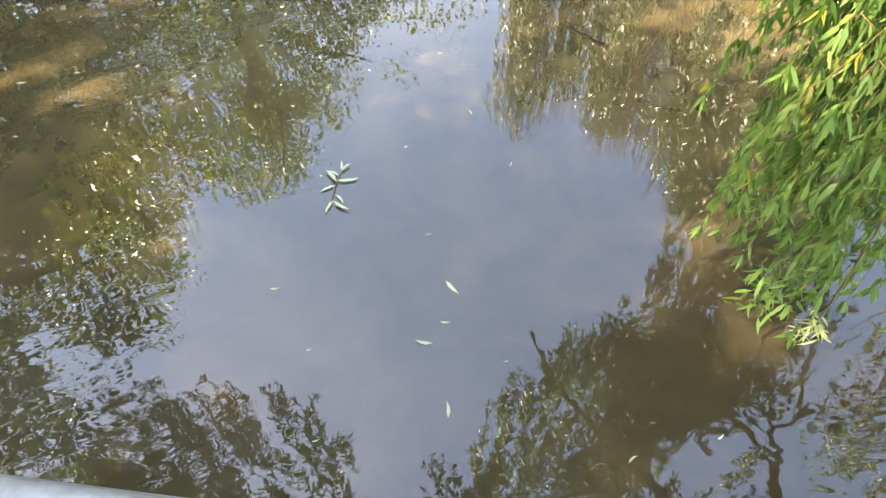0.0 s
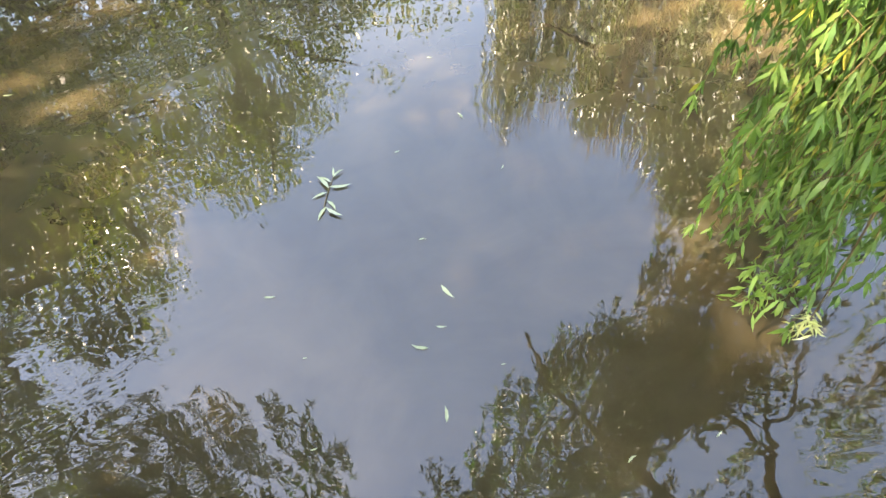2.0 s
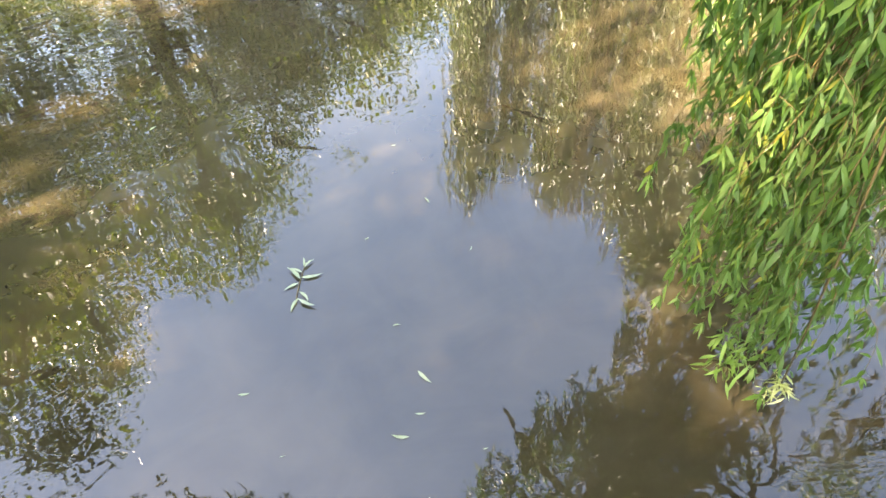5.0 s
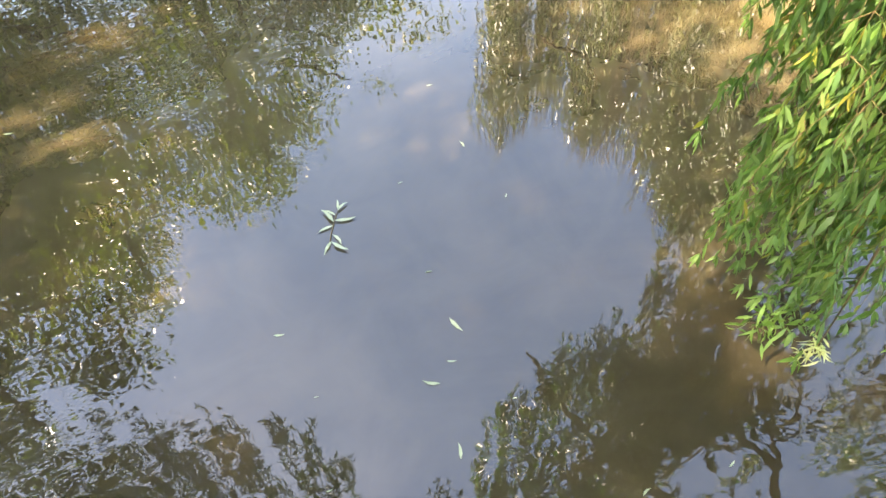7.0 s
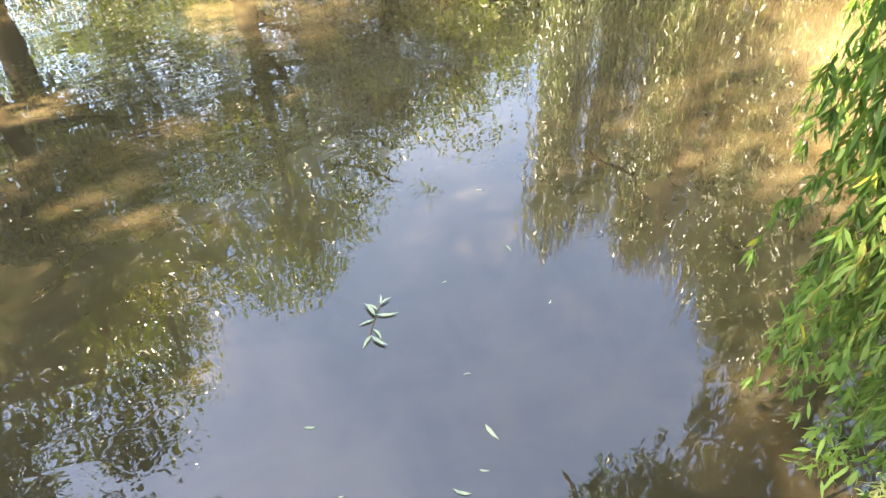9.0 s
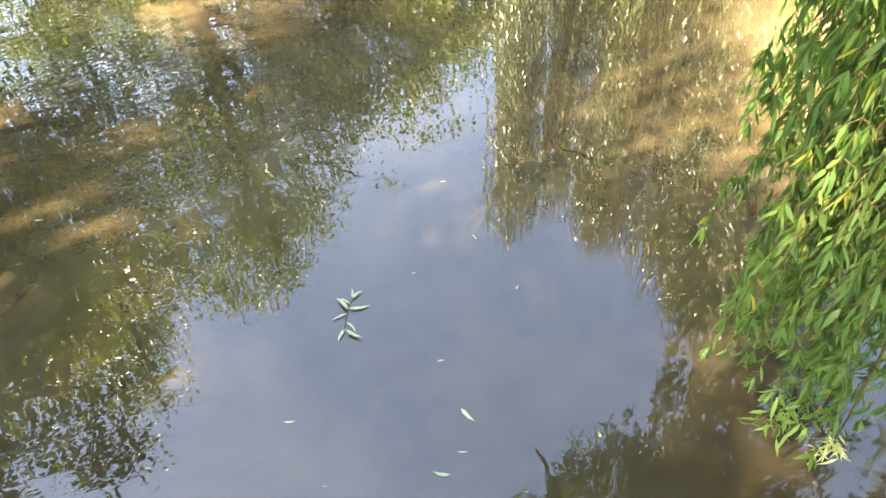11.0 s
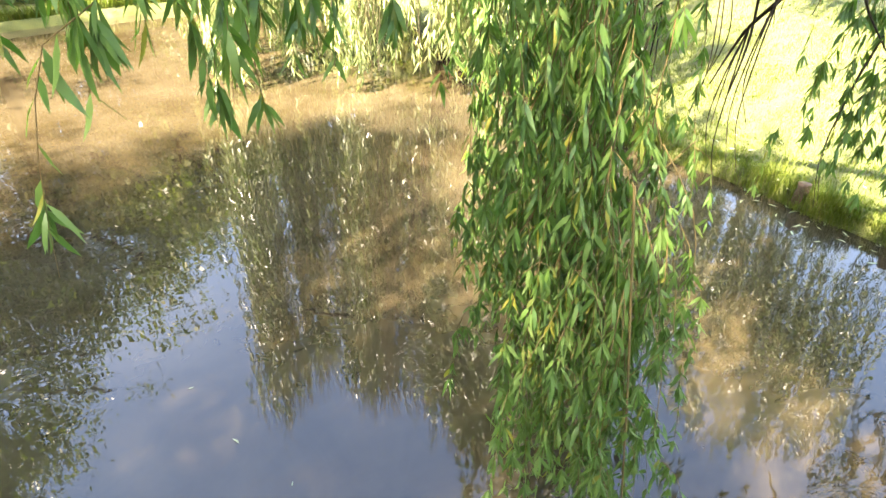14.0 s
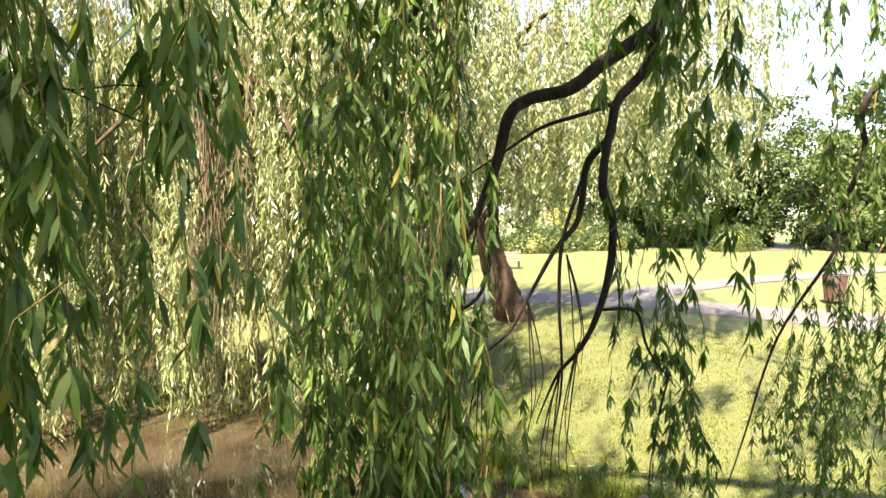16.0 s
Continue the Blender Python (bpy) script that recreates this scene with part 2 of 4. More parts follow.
def tube(line, radii, sides=8, rough=0.0, rng=None):
    """Vertices and faces of a round limb along a line; rough: unevenness as a share of the radius."""
    line = np.asarray(line, float)
    n = len(line)
    r = np.interp(np.linspace(0, 1, n), np.linspace(0, 1, len(radii)), radii)
    tan = np.gradient(line, axis=0)
    tan /= np.maximum(np.linalg.norm(tan, axis=1, keepdims=True), 1e-9)
    up = np.array([0.31, 0.93, 0.2]) if abs(tan[0, 1]) < 0.9 else np.array([1.0, 0, 0])
    verts = []
    for i in range(n):
        u = up - tan[i] * (up @ tan[i])
        u /= np.linalg.norm(u)
        v = np.cross(tan[i], u)
        up = u
        for k in range(sides):
            a = 2 * math.pi * k / sides
            q = 1.0 + (rng.uniform(-rough, rough) if rng is not None else 0.0)
            verts.append(line[i] + (u * math.cos(a) + v * math.sin(a)) * r[i] * q)
    faces = [(i * sides + k, i * sides + (k + 1) % sides, (i + 1) * sides + (k + 1) % sides, (i + 1) * sides + k) for i in range(n - 1) for k in range(sides)]
    faces.append(tuple(range(sides))[::-1])
    faces.append(tuple((n - 1) * sides + k for k in range(sides)))
    return verts, faces


def limb_mesh(name, points, radii, mat, sides=8, rough=0.06, steps=5, seed=0):
    v, f = tube(spline(points, steps), radii, sides, rough, np.random.default_rng(seed))
    return mesh_data(name, v, f, [mat])


def unit(a):
    return a / np.maximum(np.linalg.norm(a, axis=-1, keepdims=True), 1e-9)


def leaf_blades(base, way, side, length, width, curl):
    """Lance-shaped leaves of six corners each. Returns vertices (N*6, 3) and faces."""
    n = len(base)
    nor = unit(np.cross(way, side))
    L, W = length[:, None], width[:, None]
    dr = nor * (curl[:, None] * L)
    p0 = base
    p1 = base + way * L * 0.3 + dr * 0.35
    p2 = base + way * L * 0.65 + dr * 0.5
    p3 = base + way * L + dr * 0.1
    fold = nor * W * 0.18
    v = np.stack([p0, p1 - side * W * 0.5 + fold, p1 + side * W * 0.5 + fold, p2 - side * W * 0.38 + fold, p2 + side * W * 0.38 + fold, p3], 1).reshape(-1, 3)
    o = (np.arange(n) * 6)[:, None]
    tri = np.concatenate([o + [0, 2, 1], o + [3, 4, 5]])
    quad = o + [1, 2, 4, 3]
    return v, [tuple(t) for t in tri.tolist()] + [tuple(q) for q in quad.tolist()]


def leaves_along(line, rng, per_m, size, droop, bare=0.0, bunch=0.0):
    """Leaf arguments along a hanging line."""
    seg = np.linalg.norm(np.diff(line, axis=0), axis=1)
    cum = np.concatenate([[0], np.cumsum(seg)])
    n = max(2, int(cum[-1] * per_m))
    s = np.sort(rng.uniform(cum[-1] * bare, cum[-1], n))
    if bunch:
        s = np.clip(s + bunch * 0.16 * np.sin(s * 14.0 + rng.uniform(0, 6.28)), cum[-1] * bare, cum[-1])
    base = np.stack([np.interp(s, cum, line[:, k]) for k in range(3)], 1)
    ang = np.arange(n) * 2.4 + rng.uniform(-0.8, 0.8, n)
    rad = np.stack([np.cos(ang), np.sin(ang), np.zeros(n)], 1)
    tilt = np.radians(rng.uniform(*droop, n))
    way = unit(rad * np.sin(tilt)[:, None] + np.array([0, 0, -1.0]) * np.cos(tilt)[:, None])
    side = unit(np.cross(way, rng.normal(size=(n, 3)) * 0.5 + np.stack([-np.sin(ang), np.cos(ang), np.zeros(n)], 1) * 0.2))
    length = size * rng.uniform(0.65, 1.2, n)
    return base, way, side, length, length * rng.uniform(0.14, 0.205, n), rng.uniform(-0.25, 0.25, n)


def strand_arrays(length, seed, per_m=46, size=0.1, shoots=1.5, wander=0.1, droop=(12, 55), stem=0.004, bare=0.06, simple=False, spread=0.32, bunch=0.0):
    """One hanging willow strand from the origin down: stem, side shoots and leaves."""
    rng = np.random.default_rng(seed)
    k = max(4, int(length * 3.5))
    z = np.linspace(0, -length, k)
    dx = np.cumsum(rng.normal(0, wander / math.sqrt(k), k)) * 0.8
    dy = np.cumsum(rng.normal(0, wander / math.sqrt(k), k)) * 0.8
    main = spline(np.stack([dx - dx[0], dy - dy[0], z], 1), 2)
    lines = [(main, stem, bare)]
    for _ in range(int(length * shoots)):
        i = int(len(main) * (0.1 + 0.86 * rng.uniform(0, 1) ** 0.7))
        a, ln = rng.uniform(0, 6.28), rng.uniform(0.18, 0.55) * (1 + 0.9 * (spread - 0.32))
        o = np.array([math.cos(a), math.sin(a), 0])
        t = np.linspace(0, 1, 6)[:, None]
        lines.append((main[i] + o * spread * rng.uniform(0.5, 1.3) * ln * np.sqrt(t) * (1 - 0.2 * t) + np.array([0, 0, -1.0]) * ln * (t ** 1.3), stem * 0.55, 0.08))
    V, F, I = [], [], []
    o = 0
    args = []
    for ln, r, bare_ in lines:
        v, f = tube(ln, [r, r * 0.35], 3)
        V += v
        F += [tuple(q + o for q in face) for face in f]
        I += [1] * len(f)
        o += len(v)
        args.append(leaves_along(ln, rng, per_m, size, droop, bare_, bunch))
    al = [np.concatenate([a[j] for a in args]) for j in range(6)]
    if simple:
        base, way, side, ln_, w_, curl = al
        L, W = ln_[:, None], w_[:, None]
        mid = base + way * L * 0.45 + np.cross(way, side) * (curl[:, None] * L * 0.4)
        v = np.stack([base, mid + side * W * 0.5, base + way * L, mid - side * W * 0.5], 1).reshape(-1, 3)
        f = [(4 * q, 4 * q + 1, 4 * q + 2, 4 * q + 3) for q in range(len(base))]
    else:
        v, f = leaf_blades(*al)
    F += [tuple(q + o for q in face) for face in f]
    I += [0] * len(f)
    return np.concatenate([np.array(V), v]), F, I


def strand_mesh(name, length, seed, mats, **kw):
    v, f, i = strand_arrays(length, seed, **kw)
    return mesh_data(name, v, f, mats, i)


# ---------------------------------------------------------------- ground, water, path
BANK_Y = (-4.0, 0.5, 1.8, 2.8, 3.4, 4.2, 5.0, 5.5, 5.9, 6.3, 7.0, 9.0, 12.0, 20.0)
BANK_X = (6.7, 6.85, 6.85, 6.75, 6.69, 6.6, 6.53, 6.43, 6.34, 6.2, 6.12, 6.2, 6.6, 7.2)


def bank_east(y):
    """x of the east water edge."""
    y = np.asarray(y, float)
    return np.interp(y, BANK_Y, BANK_X) + 0.025 * np.sin(y * 3.1) + 0.02 * np.sin(y * 7.3 + 1.0)


def shore(x, y):
    """Distance outside the water edge, negative over the pond."""
    d = np.maximum(x - bank_east(y), -7.0 + 0.8 * np.clip((8.0 - y) / 3, 0, 1) + 0.3 * np.sin(y * 0.5) - x)
    d = np.maximum(d, y - (19.0 + 0.5 * np.sin(x * 0.7) - 0.03 * x * x))
    return np.maximum(d, -15 - y)


def ground_height(x, y):
    d = shore(x, y)
    rise = np.clip((d + 0.1) / 0.24, 0, 1)
    rise = rise * rise * (3 - 2 * rise)
    far = np.clip((d - 0.2) / 7.0, 0, 1)
    dip = np.clip(-d / 1.2, 0, 1)
    roll = 0.05 * np.sin(x * 0.6 + 1) * np.sin(y * 0.47) * np.clip(d, 0, 1)
    return -0.16 + 0.34 * rise + 0.48 * far - 0.6 * dip + roll


def ticks(fine, reach):
    t = list(fine)
    lo, hi, s = t[0], t[-1], 0.8
    while hi < reach:
        hi += s
        lo -= s
        t.insert(0, lo)
        t.append(hi)
        s *= 1.3
    return np.array(t)


gx = ticks(np.concatenate([np.arange(-11, 5.8, 0.4), np.arange(5.8, 7.6, 0.08), np.arange(7.6, 26, 0.4)]), 2500)
gy = ticks(np.arange(-6, 24, 0.22), 2500)
GX, GY = np.meshgrid(gx, gy)
GZ = ground_height(GX, GY)
rng = np.random.default_rng(5)
GZ = GZ + rng.normal(0, 0.012, GZ.shape) * (np.abs(GX - 8) < 6)
nx, ny = len(gx), len(gy)
gv = np.stack([GX.ravel(), GY.ravel(), GZ.ravel()], 1)
gf = [(j * nx + i, j * nx + i + 1, (j + 1) * nx + i + 1, (j + 1) * nx + i) for j in range(ny - 1) for i in range(nx - 1)]
tagged(new("ground", mesh_data("ground", gv, gf, [M_GROUND])), "sunlit park lawn with worn earth patches round the pond", "lawn", kind="structure")

wx, wy = np.linspace(-10, 8, 40), np.linspace(-16, 20.5, 60)
WX, WY = np.meshgrid(wx, wy)
wv = np.stack([WX.ravel(), WY.ravel(), np.zeros(WX.size)], 1)
wf = [(j * 40 + i, j * 40 + i + 1, (j + 1) * 40 + i + 1, (j + 1) * 40 + i) for j in range(59) for i in range(39)]
tagged(new("water", mesh_data("water", wv, wf, [M_WATER])), "muddy brown pond water reflecting sky and trees", "water", kind="structure")


def path_strip(name, points, width, lift, label):
    line = spline([(x, y, 0) for x, y in points], 14)
    tan = unit(np.gradient(line, axis=0))
    nor = np.stack([-tan[:, 1], tan[:, 0], np.zeros(len(line))], 1)
    r = np.random.default_rng(len(points))
    v, cols = [], 9
    for i, p in enumerate(line):
        for k in range(cols):
            s = (k / (cols - 1) - 0.5) * width + (r.uniform(-0.06, 0.06) if k in (0, cols - 1) else 0)
            q = p + nor[i] * s
            v.append((q[0], q[1], float(ground_height(q[0], q[1])) + lift + (0.0 if 0 < k < cols - 1 else -0.02)))
    f = [(i * cols + k, i * cols + k + 1, (i + 1) * cols + k + 1, (i + 1) * cols + k) for i in range(len(line) - 1) for k in range(cols - 1)]
    return tagged(new(name, mesh_data(name, v, f, [M_PATH])), label, "path", kind="structure")


path_strip("path_main", [(11, 30), (13.5, 22), (16.8, 16), (18.9, 10.5), (19.9, 5), (20.3, -3), (20, -16)], 3.1, 0.035, "grey asphalt footpath crossing the lawn, partly in tree shade")
path_strip("path_branch", [(18.6, 12.4), (22.5, 13.1), (27.0, 12.6), (33, 11.6), (42, 9.5)], 1.9, 0.045, "narrow grey asphalt side path across the lawn")
path_strip("path_far", [(52, 21.4), (57, 25), (63, 33), (66, 44)], 2.6, 0.04, "pale path running between the far hedges")


# ---------------------------------------------------------------- near willow over the water
near_willow = thing("willow_tree", "weeping willow with dark boughs and long green hanging strands", "tree", at=(7.8, -3.6, 0.5))
NW = Matrix.Translation((-7.8, 3.6, -0.5))


def near_limb(name, pts, radii, seed, sides=9, rough=0.07):
    part(name, limb_mesh(name, pts, radii, M_BOUGH, sides, rough, 6, seed), near_willow, at=NW)


part("trunk", limb_mesh("trunk", [(7.8, -3.6, 0.2), (7.6, -3.3, 1.8), (7.1, -2.6, 3.6), (6.6, -1.6, 5.2)], [0.5, 0.38, 0.34, 0.26], M_BARK, 14, 0.08, 5, 3), near_willow, at=NW)
near_limb("limb", [(6.7, -1.8, 5.0), (5.7, -0.4, 6.3), (4.6, 1.2, 7.0), (3.2, 2.9, 7.3), (2.0, 4.2, 6.9), (1.4, 5.0, 6.2)], [0.2, 0.15, 0.12, 0.09, 0.05, 0.02], 11)
near_limb("limb", [(6.9, -2.2, 4.6), (7.6, -0.8, 6.6), (8.6, 1.2, 7.6), (9.3, 3.2, 7.6), (9.8, 5.0, 7.0)], [0.16, 0.12, 0.09, 0.05, 0.02], 23)
near_limb("limb", [(5.7, -0.4, 6.3), (4.2, 0.4, 6.9), (2.7, 1.4, 7.0), (1.4, 2.0, 6.4), (0.5, 2.3, 5.6)], [0.1, 0.08, 0.06, 0.035, 0.012], 12)
near_limb("limb", [(6.6, -1.6, 5.2), (6.3, -0.6, 5.4), (5.7, 0.7, 5.1), (5.25, 1.52, 4.41), (5.23, 1.58, 3.97), (5.19, 1.7, 3.51), (5.09, 1.7, 3.29), (4.88, 1.96, 2.7), (4.62, 2.06, 2.02), (4.49, 2.11, 1.68)], [0.08, 0.055, 0.035, 0.022, 0.019, 0.016, 0.012, 0.009, 0.006, 0.003], 13)
near_limb("limb", [(4.6, 1.2, 7.0), (4.4, 1.7, 6.2), (4.05, 2.1, 5.3), (3.94, 2.29, 4.87), (3.9, 2.36, 4.72), (3.65, 2.55, 4.5), (3.49, 2.68, 4.34), (3.29, 2.85, 4.27), (3.17, 2.9, 4.16), (3.08, 2.92, 3.86), (3.0, 3.0, 3.57), (2.81, 3.1, 3.16), (2.63, 3.18, 2.8), (2.5, 3.16, 2.41)], [0.09, 0.075, 0.062, 0.055, 0.05, 0.045, 0.043, 0.04, 0.038, 0.033, 0.028, 0.022, 0.015, 0.006], 14)
near_limb("branch", [(3.92, 2.33, 4.74), (3.88, 2.4, 4.47), (3.74, 2.51, 4.26), (3.68, 2.52, 4.04), (3.6, 2.63, 3.87), (3.53, 2.64, 3.52), (3.4, 2.71, 3.34), (3.3, 2.83, 3.05), (3.21, 2.93, 2.8), (3.06, 3.08, 2.62)], [0.036, 0.03, 0.022, 0.012, 0.004], 15)
near_limb("branch", [(3.72, 2.51, 4.2), (3.62, 2.5, 3.95), (3.55, 2.47, 3.71), (3.57, 2.41, 3.52), (3.56, 2.42, 3.21), (3.52, 2.48, 2.93), (3.5, 2.59, 2.71), (3.56, 2.83, 2.47), (3.63, 3.06, 2.09)], [0.026, 0.028, 0.025, 0.015, 0.004], 16)
near_limb("branch", [(3.74, 2.51, 4.26), (3.59, 2.63, 4.19), (3.49, 2.91, 4.12), (3.47, 3.24, 3.98), (3.38, 3.73, 3.74), (3.27, 4.08, 3.53)], [0.016, 0.013, 0.008, 0.003], 17, 6)
near_limb("branch", [(3.05, 2.95, 3.74), (3.06, 2.94, 3.38), (2.98, 2.95, 3.07), (2.82, 3.03, 2.94)], [0.02, 0.015, 0.006], 18, 6)
near_limb("branch", [(3.1, 3.0, 7.2), (3.0, 3.3, 6.0), (2.91, 3.47, 4.94), (2.76, 3.58, 4.78), (2.68, 3.52, 4.45), (2.7, 3.5, 4.09), (2.69, 3.39, 3.59), (2.5, 3.41, 3.13)], [0.045, 0.03, 0.022, 0.02, 0.015, 0.006], 19, 7)
near_limb("branch", [(2.91, 3.47, 4.92), (2.95, 3.32, 4.7), (2.92, 3.34, 4.31), (2.88, 3.37, 4.09)], [0.014, 0.01, 0.005], 20, 6)
near_limb("branch", [(3.54, 2.45, 2.97), (3.78, 2.37, 2.94), (3.9, 2.36, 2.69), (4.17, 2.31, 2.4)], [0.012, 0.01, 0.004], 21, 6)
near_limb("branch", [(3.6, 2.63, 3.85), (3.52, 2.75, 3.4), (3.45, 2.72, 3.0), (3.46, 2.7, 2.5), (3.42, 2.74, 2.1)], [0.014, 0.012, 0.009, 0.004], 22, 6)

near_limb("twig", [(0.45, 1.84, 4.5), (0.46, 1.83, 3.97), (0.48, 1.83, 3.88), (0.56, 1.82, 3.85), (0.68, 1.79, 3.87), (0.82, 1.75, 3.86)], [0.004, 0.003, 0.0015], 45, 5)
near_limb("twig", [(0.56, 1.82, 3.85), (0.67, 1.79, 3.8), (0.79, 1.76, 3.75), (0.86, 1.74, 3.68)], [0.003, 0.002, 0.001], 46, 5)
twigs = np.random.default_rng(4)
for k in range(34):
    x, y, z = ((3.5, 2.6, 2.75), (3.3, 2.85, 3.0), (3.56, 2.8, 2.5), (3.08, 3.05, 2.65), (2.63, 3.18, 2.8), (3.0, 3.0, 3.5), (3.47, 2.68, 3.3), (4.1, 2.32, 2.5), (3.55, 2.47, 3.7), (2.69, 3.4, 3.6), (2.75, 3.12, 3.05), (3.4, 3.6, 3.8))[k % 12]
    ln = twigs.uniform(0.4, 1.1)
    a = twigs.uniform(0, 6.28)
    near_limb("twig", [(x, y, z), (x + 0.08 * math.cos(a), y + 0.08 * math.sin(a), z - 0.35 * ln), (x + 0.12 * math.cos(a), y + 0.12 * math.sin(a), z - 0.7 * ln), (x + 0.1 * math.cos(a + 0.6), y + 0.1 * math.sin(a + 0.6), z - ln)], [0.006, 0.004, 0.002], 50 + k, 5)

STRANDS = {}
for L_, n_ in ((1.0, 3), (1.7, 4), (2.5, 5), (3.4, 5), (4.6, 4)):
    STRANDS[L_] = [strand_mesh("strand", L_, int(L_ * 100) + k, [M_LEAF, M_TWIG], per_m=46, size=0.108, shoots=3.6, droop=(3, 40), wander=0.2, spread=0.4, bunch=0.7) for k in range(n_)]


HIGH = {}
for L_ in (1.7, 2.5):
    HIGH[L_] = [strand_mesh("strand", L_, 900 + int(L_ * 10) + k, [M_LEAF, M_TWIG], per_m=26, size=0.15, shoots=2.6, droop=(4, 50)) for k in range(4)]


FINE = {}
for L_ in (1.0, 1.7, 2.5):
    FINE[L_] = [strand_mesh("strand", L_, 700 + int(L_ * 10) + k, [M_LEAF, M_TWIG], per_m=74, size=0.078, shoots=4.4, droop=(3, 44), wander=0.22, spread=0.45, bunch=0.5) for k in range(4)]


def hang(parent, back, x, y, bottom, top, rng, lean=1.8, fine=False):
    """Hang one strand whose tip ends at height bottom, from about height top."""
    lib = HIGH if bottom > 4.9 else FINE if fine else STRANDS
    L_ = min(lib, key=lambda q: abs(q - (top - bottom)))
    me = lib[L_][rng.integers(len(lib[L_]))]
    s = (top - bottom) / L_
    m = pose(x, y, bottom + L_ * min(max(s, 0.8), 1.25), rng.uniform(-lean, lean), rng.uniform(-lean, lean), rng.uniform(0, 360)) @ Matrix.Diagonal((1, 1, min(max(s, 0.8), 1.25), 1))
    return part("strand", me, parent, at=back @ m)


rng = np.random.default_rng(21)
# the curtain that trails into the water: its foot sinks from the pool side, and the far side is short side shoots
for k in range(90):
    az = rng.uniform(34.5, 41.5) if k < 30 else (rng.uniform(41, 47) if k < 74 else rng.uniform(46, 51))
    d = 2.45 + 0.7 * rng.uniform(0, 1) ** 1.3
    foot = np.interp(az, (33, 36, 38.5, 41, 43, 45, 51, 55), (-18, -26, -32, -37, -41, -43, -43, -39)) + abs(rng.normal(0, 1.5))
    b_ = 3.14 + d * math.tan(radians(foot))
    if rng.random() < 0.3:
        b_ += rng.uniform(0.2, 1.2)
    long = (rng.choice([1.7, 2.5, 3.4, 4.6], p=[0.3, 0.3, 0.25, 0.15]) if rng.random() < 0.7 else rng.uniform(0.9, 1.4)) if az < 43 else rng.uniform(0.8, 1.2) if az < 46.5 else rng.uniform(0.5, 0.75)
    hang(near_willow, NW, 0.05 + d * math.sin(radians(az)), 0.04 + d * math.cos(radians(az)), b_, b_ + long, rng)
for x, y, z, n, sp in ((2.2, 2.8, 1.1, 6, 0.16), (2.45, 3.45, 0.9, 6, 0.16), (2.75, 3.3, 1.0, 4, 0.2), (2.95, 3.9, 1.2, 3, 0.2), (3.4, 4.2, 1.3, 2, 0.2), (3.9, 4.3, 1.2, 2, 0.2), (2.75, 2.85, 1.3, 2, 0.14)):
    for k in range(n):
        b_ = z + abs(rng.normal(0, 0.16)) + (rng.uniform(0.2, 0.9) if rng.random() < 0.25 else 0)
        long = rng.choice([1.7, 2.5, 3.4, 4.6], p=[0.25, 0.3, 0.3, 0.15]) if y > 1.12 * x else rng.choice([1.0, 1.7])
        hang(near_willow, NW, x + rng.normal(0, sp), y + rng.normal(0, sp), b_, b_ + long, rng)
# high strands off the limbs
for k in range(46):
    t = rng.uniform(0, 1)
    x, y = 4.6 - 3.2 * t + rng.normal(0, 0.5), 1.4 + 3.3 * t + rng.normal(0, 0.5)
    if x > 2.9 and k % 3:
        continue
    b_ = rng.uniform(3.4, 5.2) if y > 1.15 * x else rng.uniform(5.9, 6.6)
    az = math.degrees(math.atan2(x, y))
    if az < 35:
        b_ = max(b_, math.hypot(x, y) * math.tan(radians(np.interp(az, (0, 8, 20, 30, 35), (72, 69, 63.5, 58.5, 56)))) - 3.1)
    hang(near_willow, NW, x, y, b_, b_ + rng.choice([1.7, 2.5]), rng)
# the roof of leaves over the pool corner
for k in range(420):
    x, y = rng.uniform(0.0, 6.2), rng.uniform(-1.8, 5.6)
    b_ = rng.uniform(5.2, 6.6)
    if x > 2.9 and y > 1.0 and k % 4:
        continue
    az = math.degrees(math.atan2(x, y))
    if math.degrees(math.atan2(3.2 + b_, math.hypot(x, y))) > np.interp(az, (-12, 0, 8, 21, 30, 36, 46, 60), (76, 73, 68, 59.5, 55, 51, 48, 62)):
        hang(near_willow, NW, x, y, b_, b_ + rng.choice([1.7, 2.5]), rng)
for k in range(150):
    x, y = rng.uniform(0.4, 3.2), rng.uniform(1.8, 5.2)
    b_ = rng.uniform(5.4, 6.8)
    az = math.degrees(math.atan2(x, y))
    if math.degrees(math.atan2(3.2 + b_, math.hypot(x, y))) > np.interp(az, (0, 8, 21, 30, 36, 46, 60), (74, 69, 60.5, 56, 52, 49, 62)):
        hang(near_willow, NW, x, y, b_, b_ + rng.choice([1.7, 2.5]), rng)
# high crown, and the bough that reaches over the bridge rail
near_limb("limb", [(2.7, 1.4, 7.0), (0.8, 1.1, 7.9), (-1.0, 1.3, 8.2), (-2.5, 1.5, 7.6)], [0.06, 0.045, 0.03, 0.01], 24)
for k in range(26):
    b_ = rng.uniform(5.5, 6.6)
    hang(near_willow, NW, rng.uniform(-2.3, -1.1), rng.uniform(1.1, 2.0), b_, b_ + 1.7, rng)
# unseen limb and strands above the bridge, added to shade the water
near_limb("limb", [(5.7, -0.4, 6.3), (3.6, -0.9, 7.6), (1.2, -1.1, 8.0), (-1.2, -1.0, 7.6)], [0.09, 0.06, 0.035, 0.01], 26)
for k in range(110):
    b_ = rng.uniform(5.8, 7.0)
    hang(near_willow, NW, rng.uniform(-1.5, 2.6), rng.uniform(-2.4, 0.2), b_, b_ + 1.7, rng)
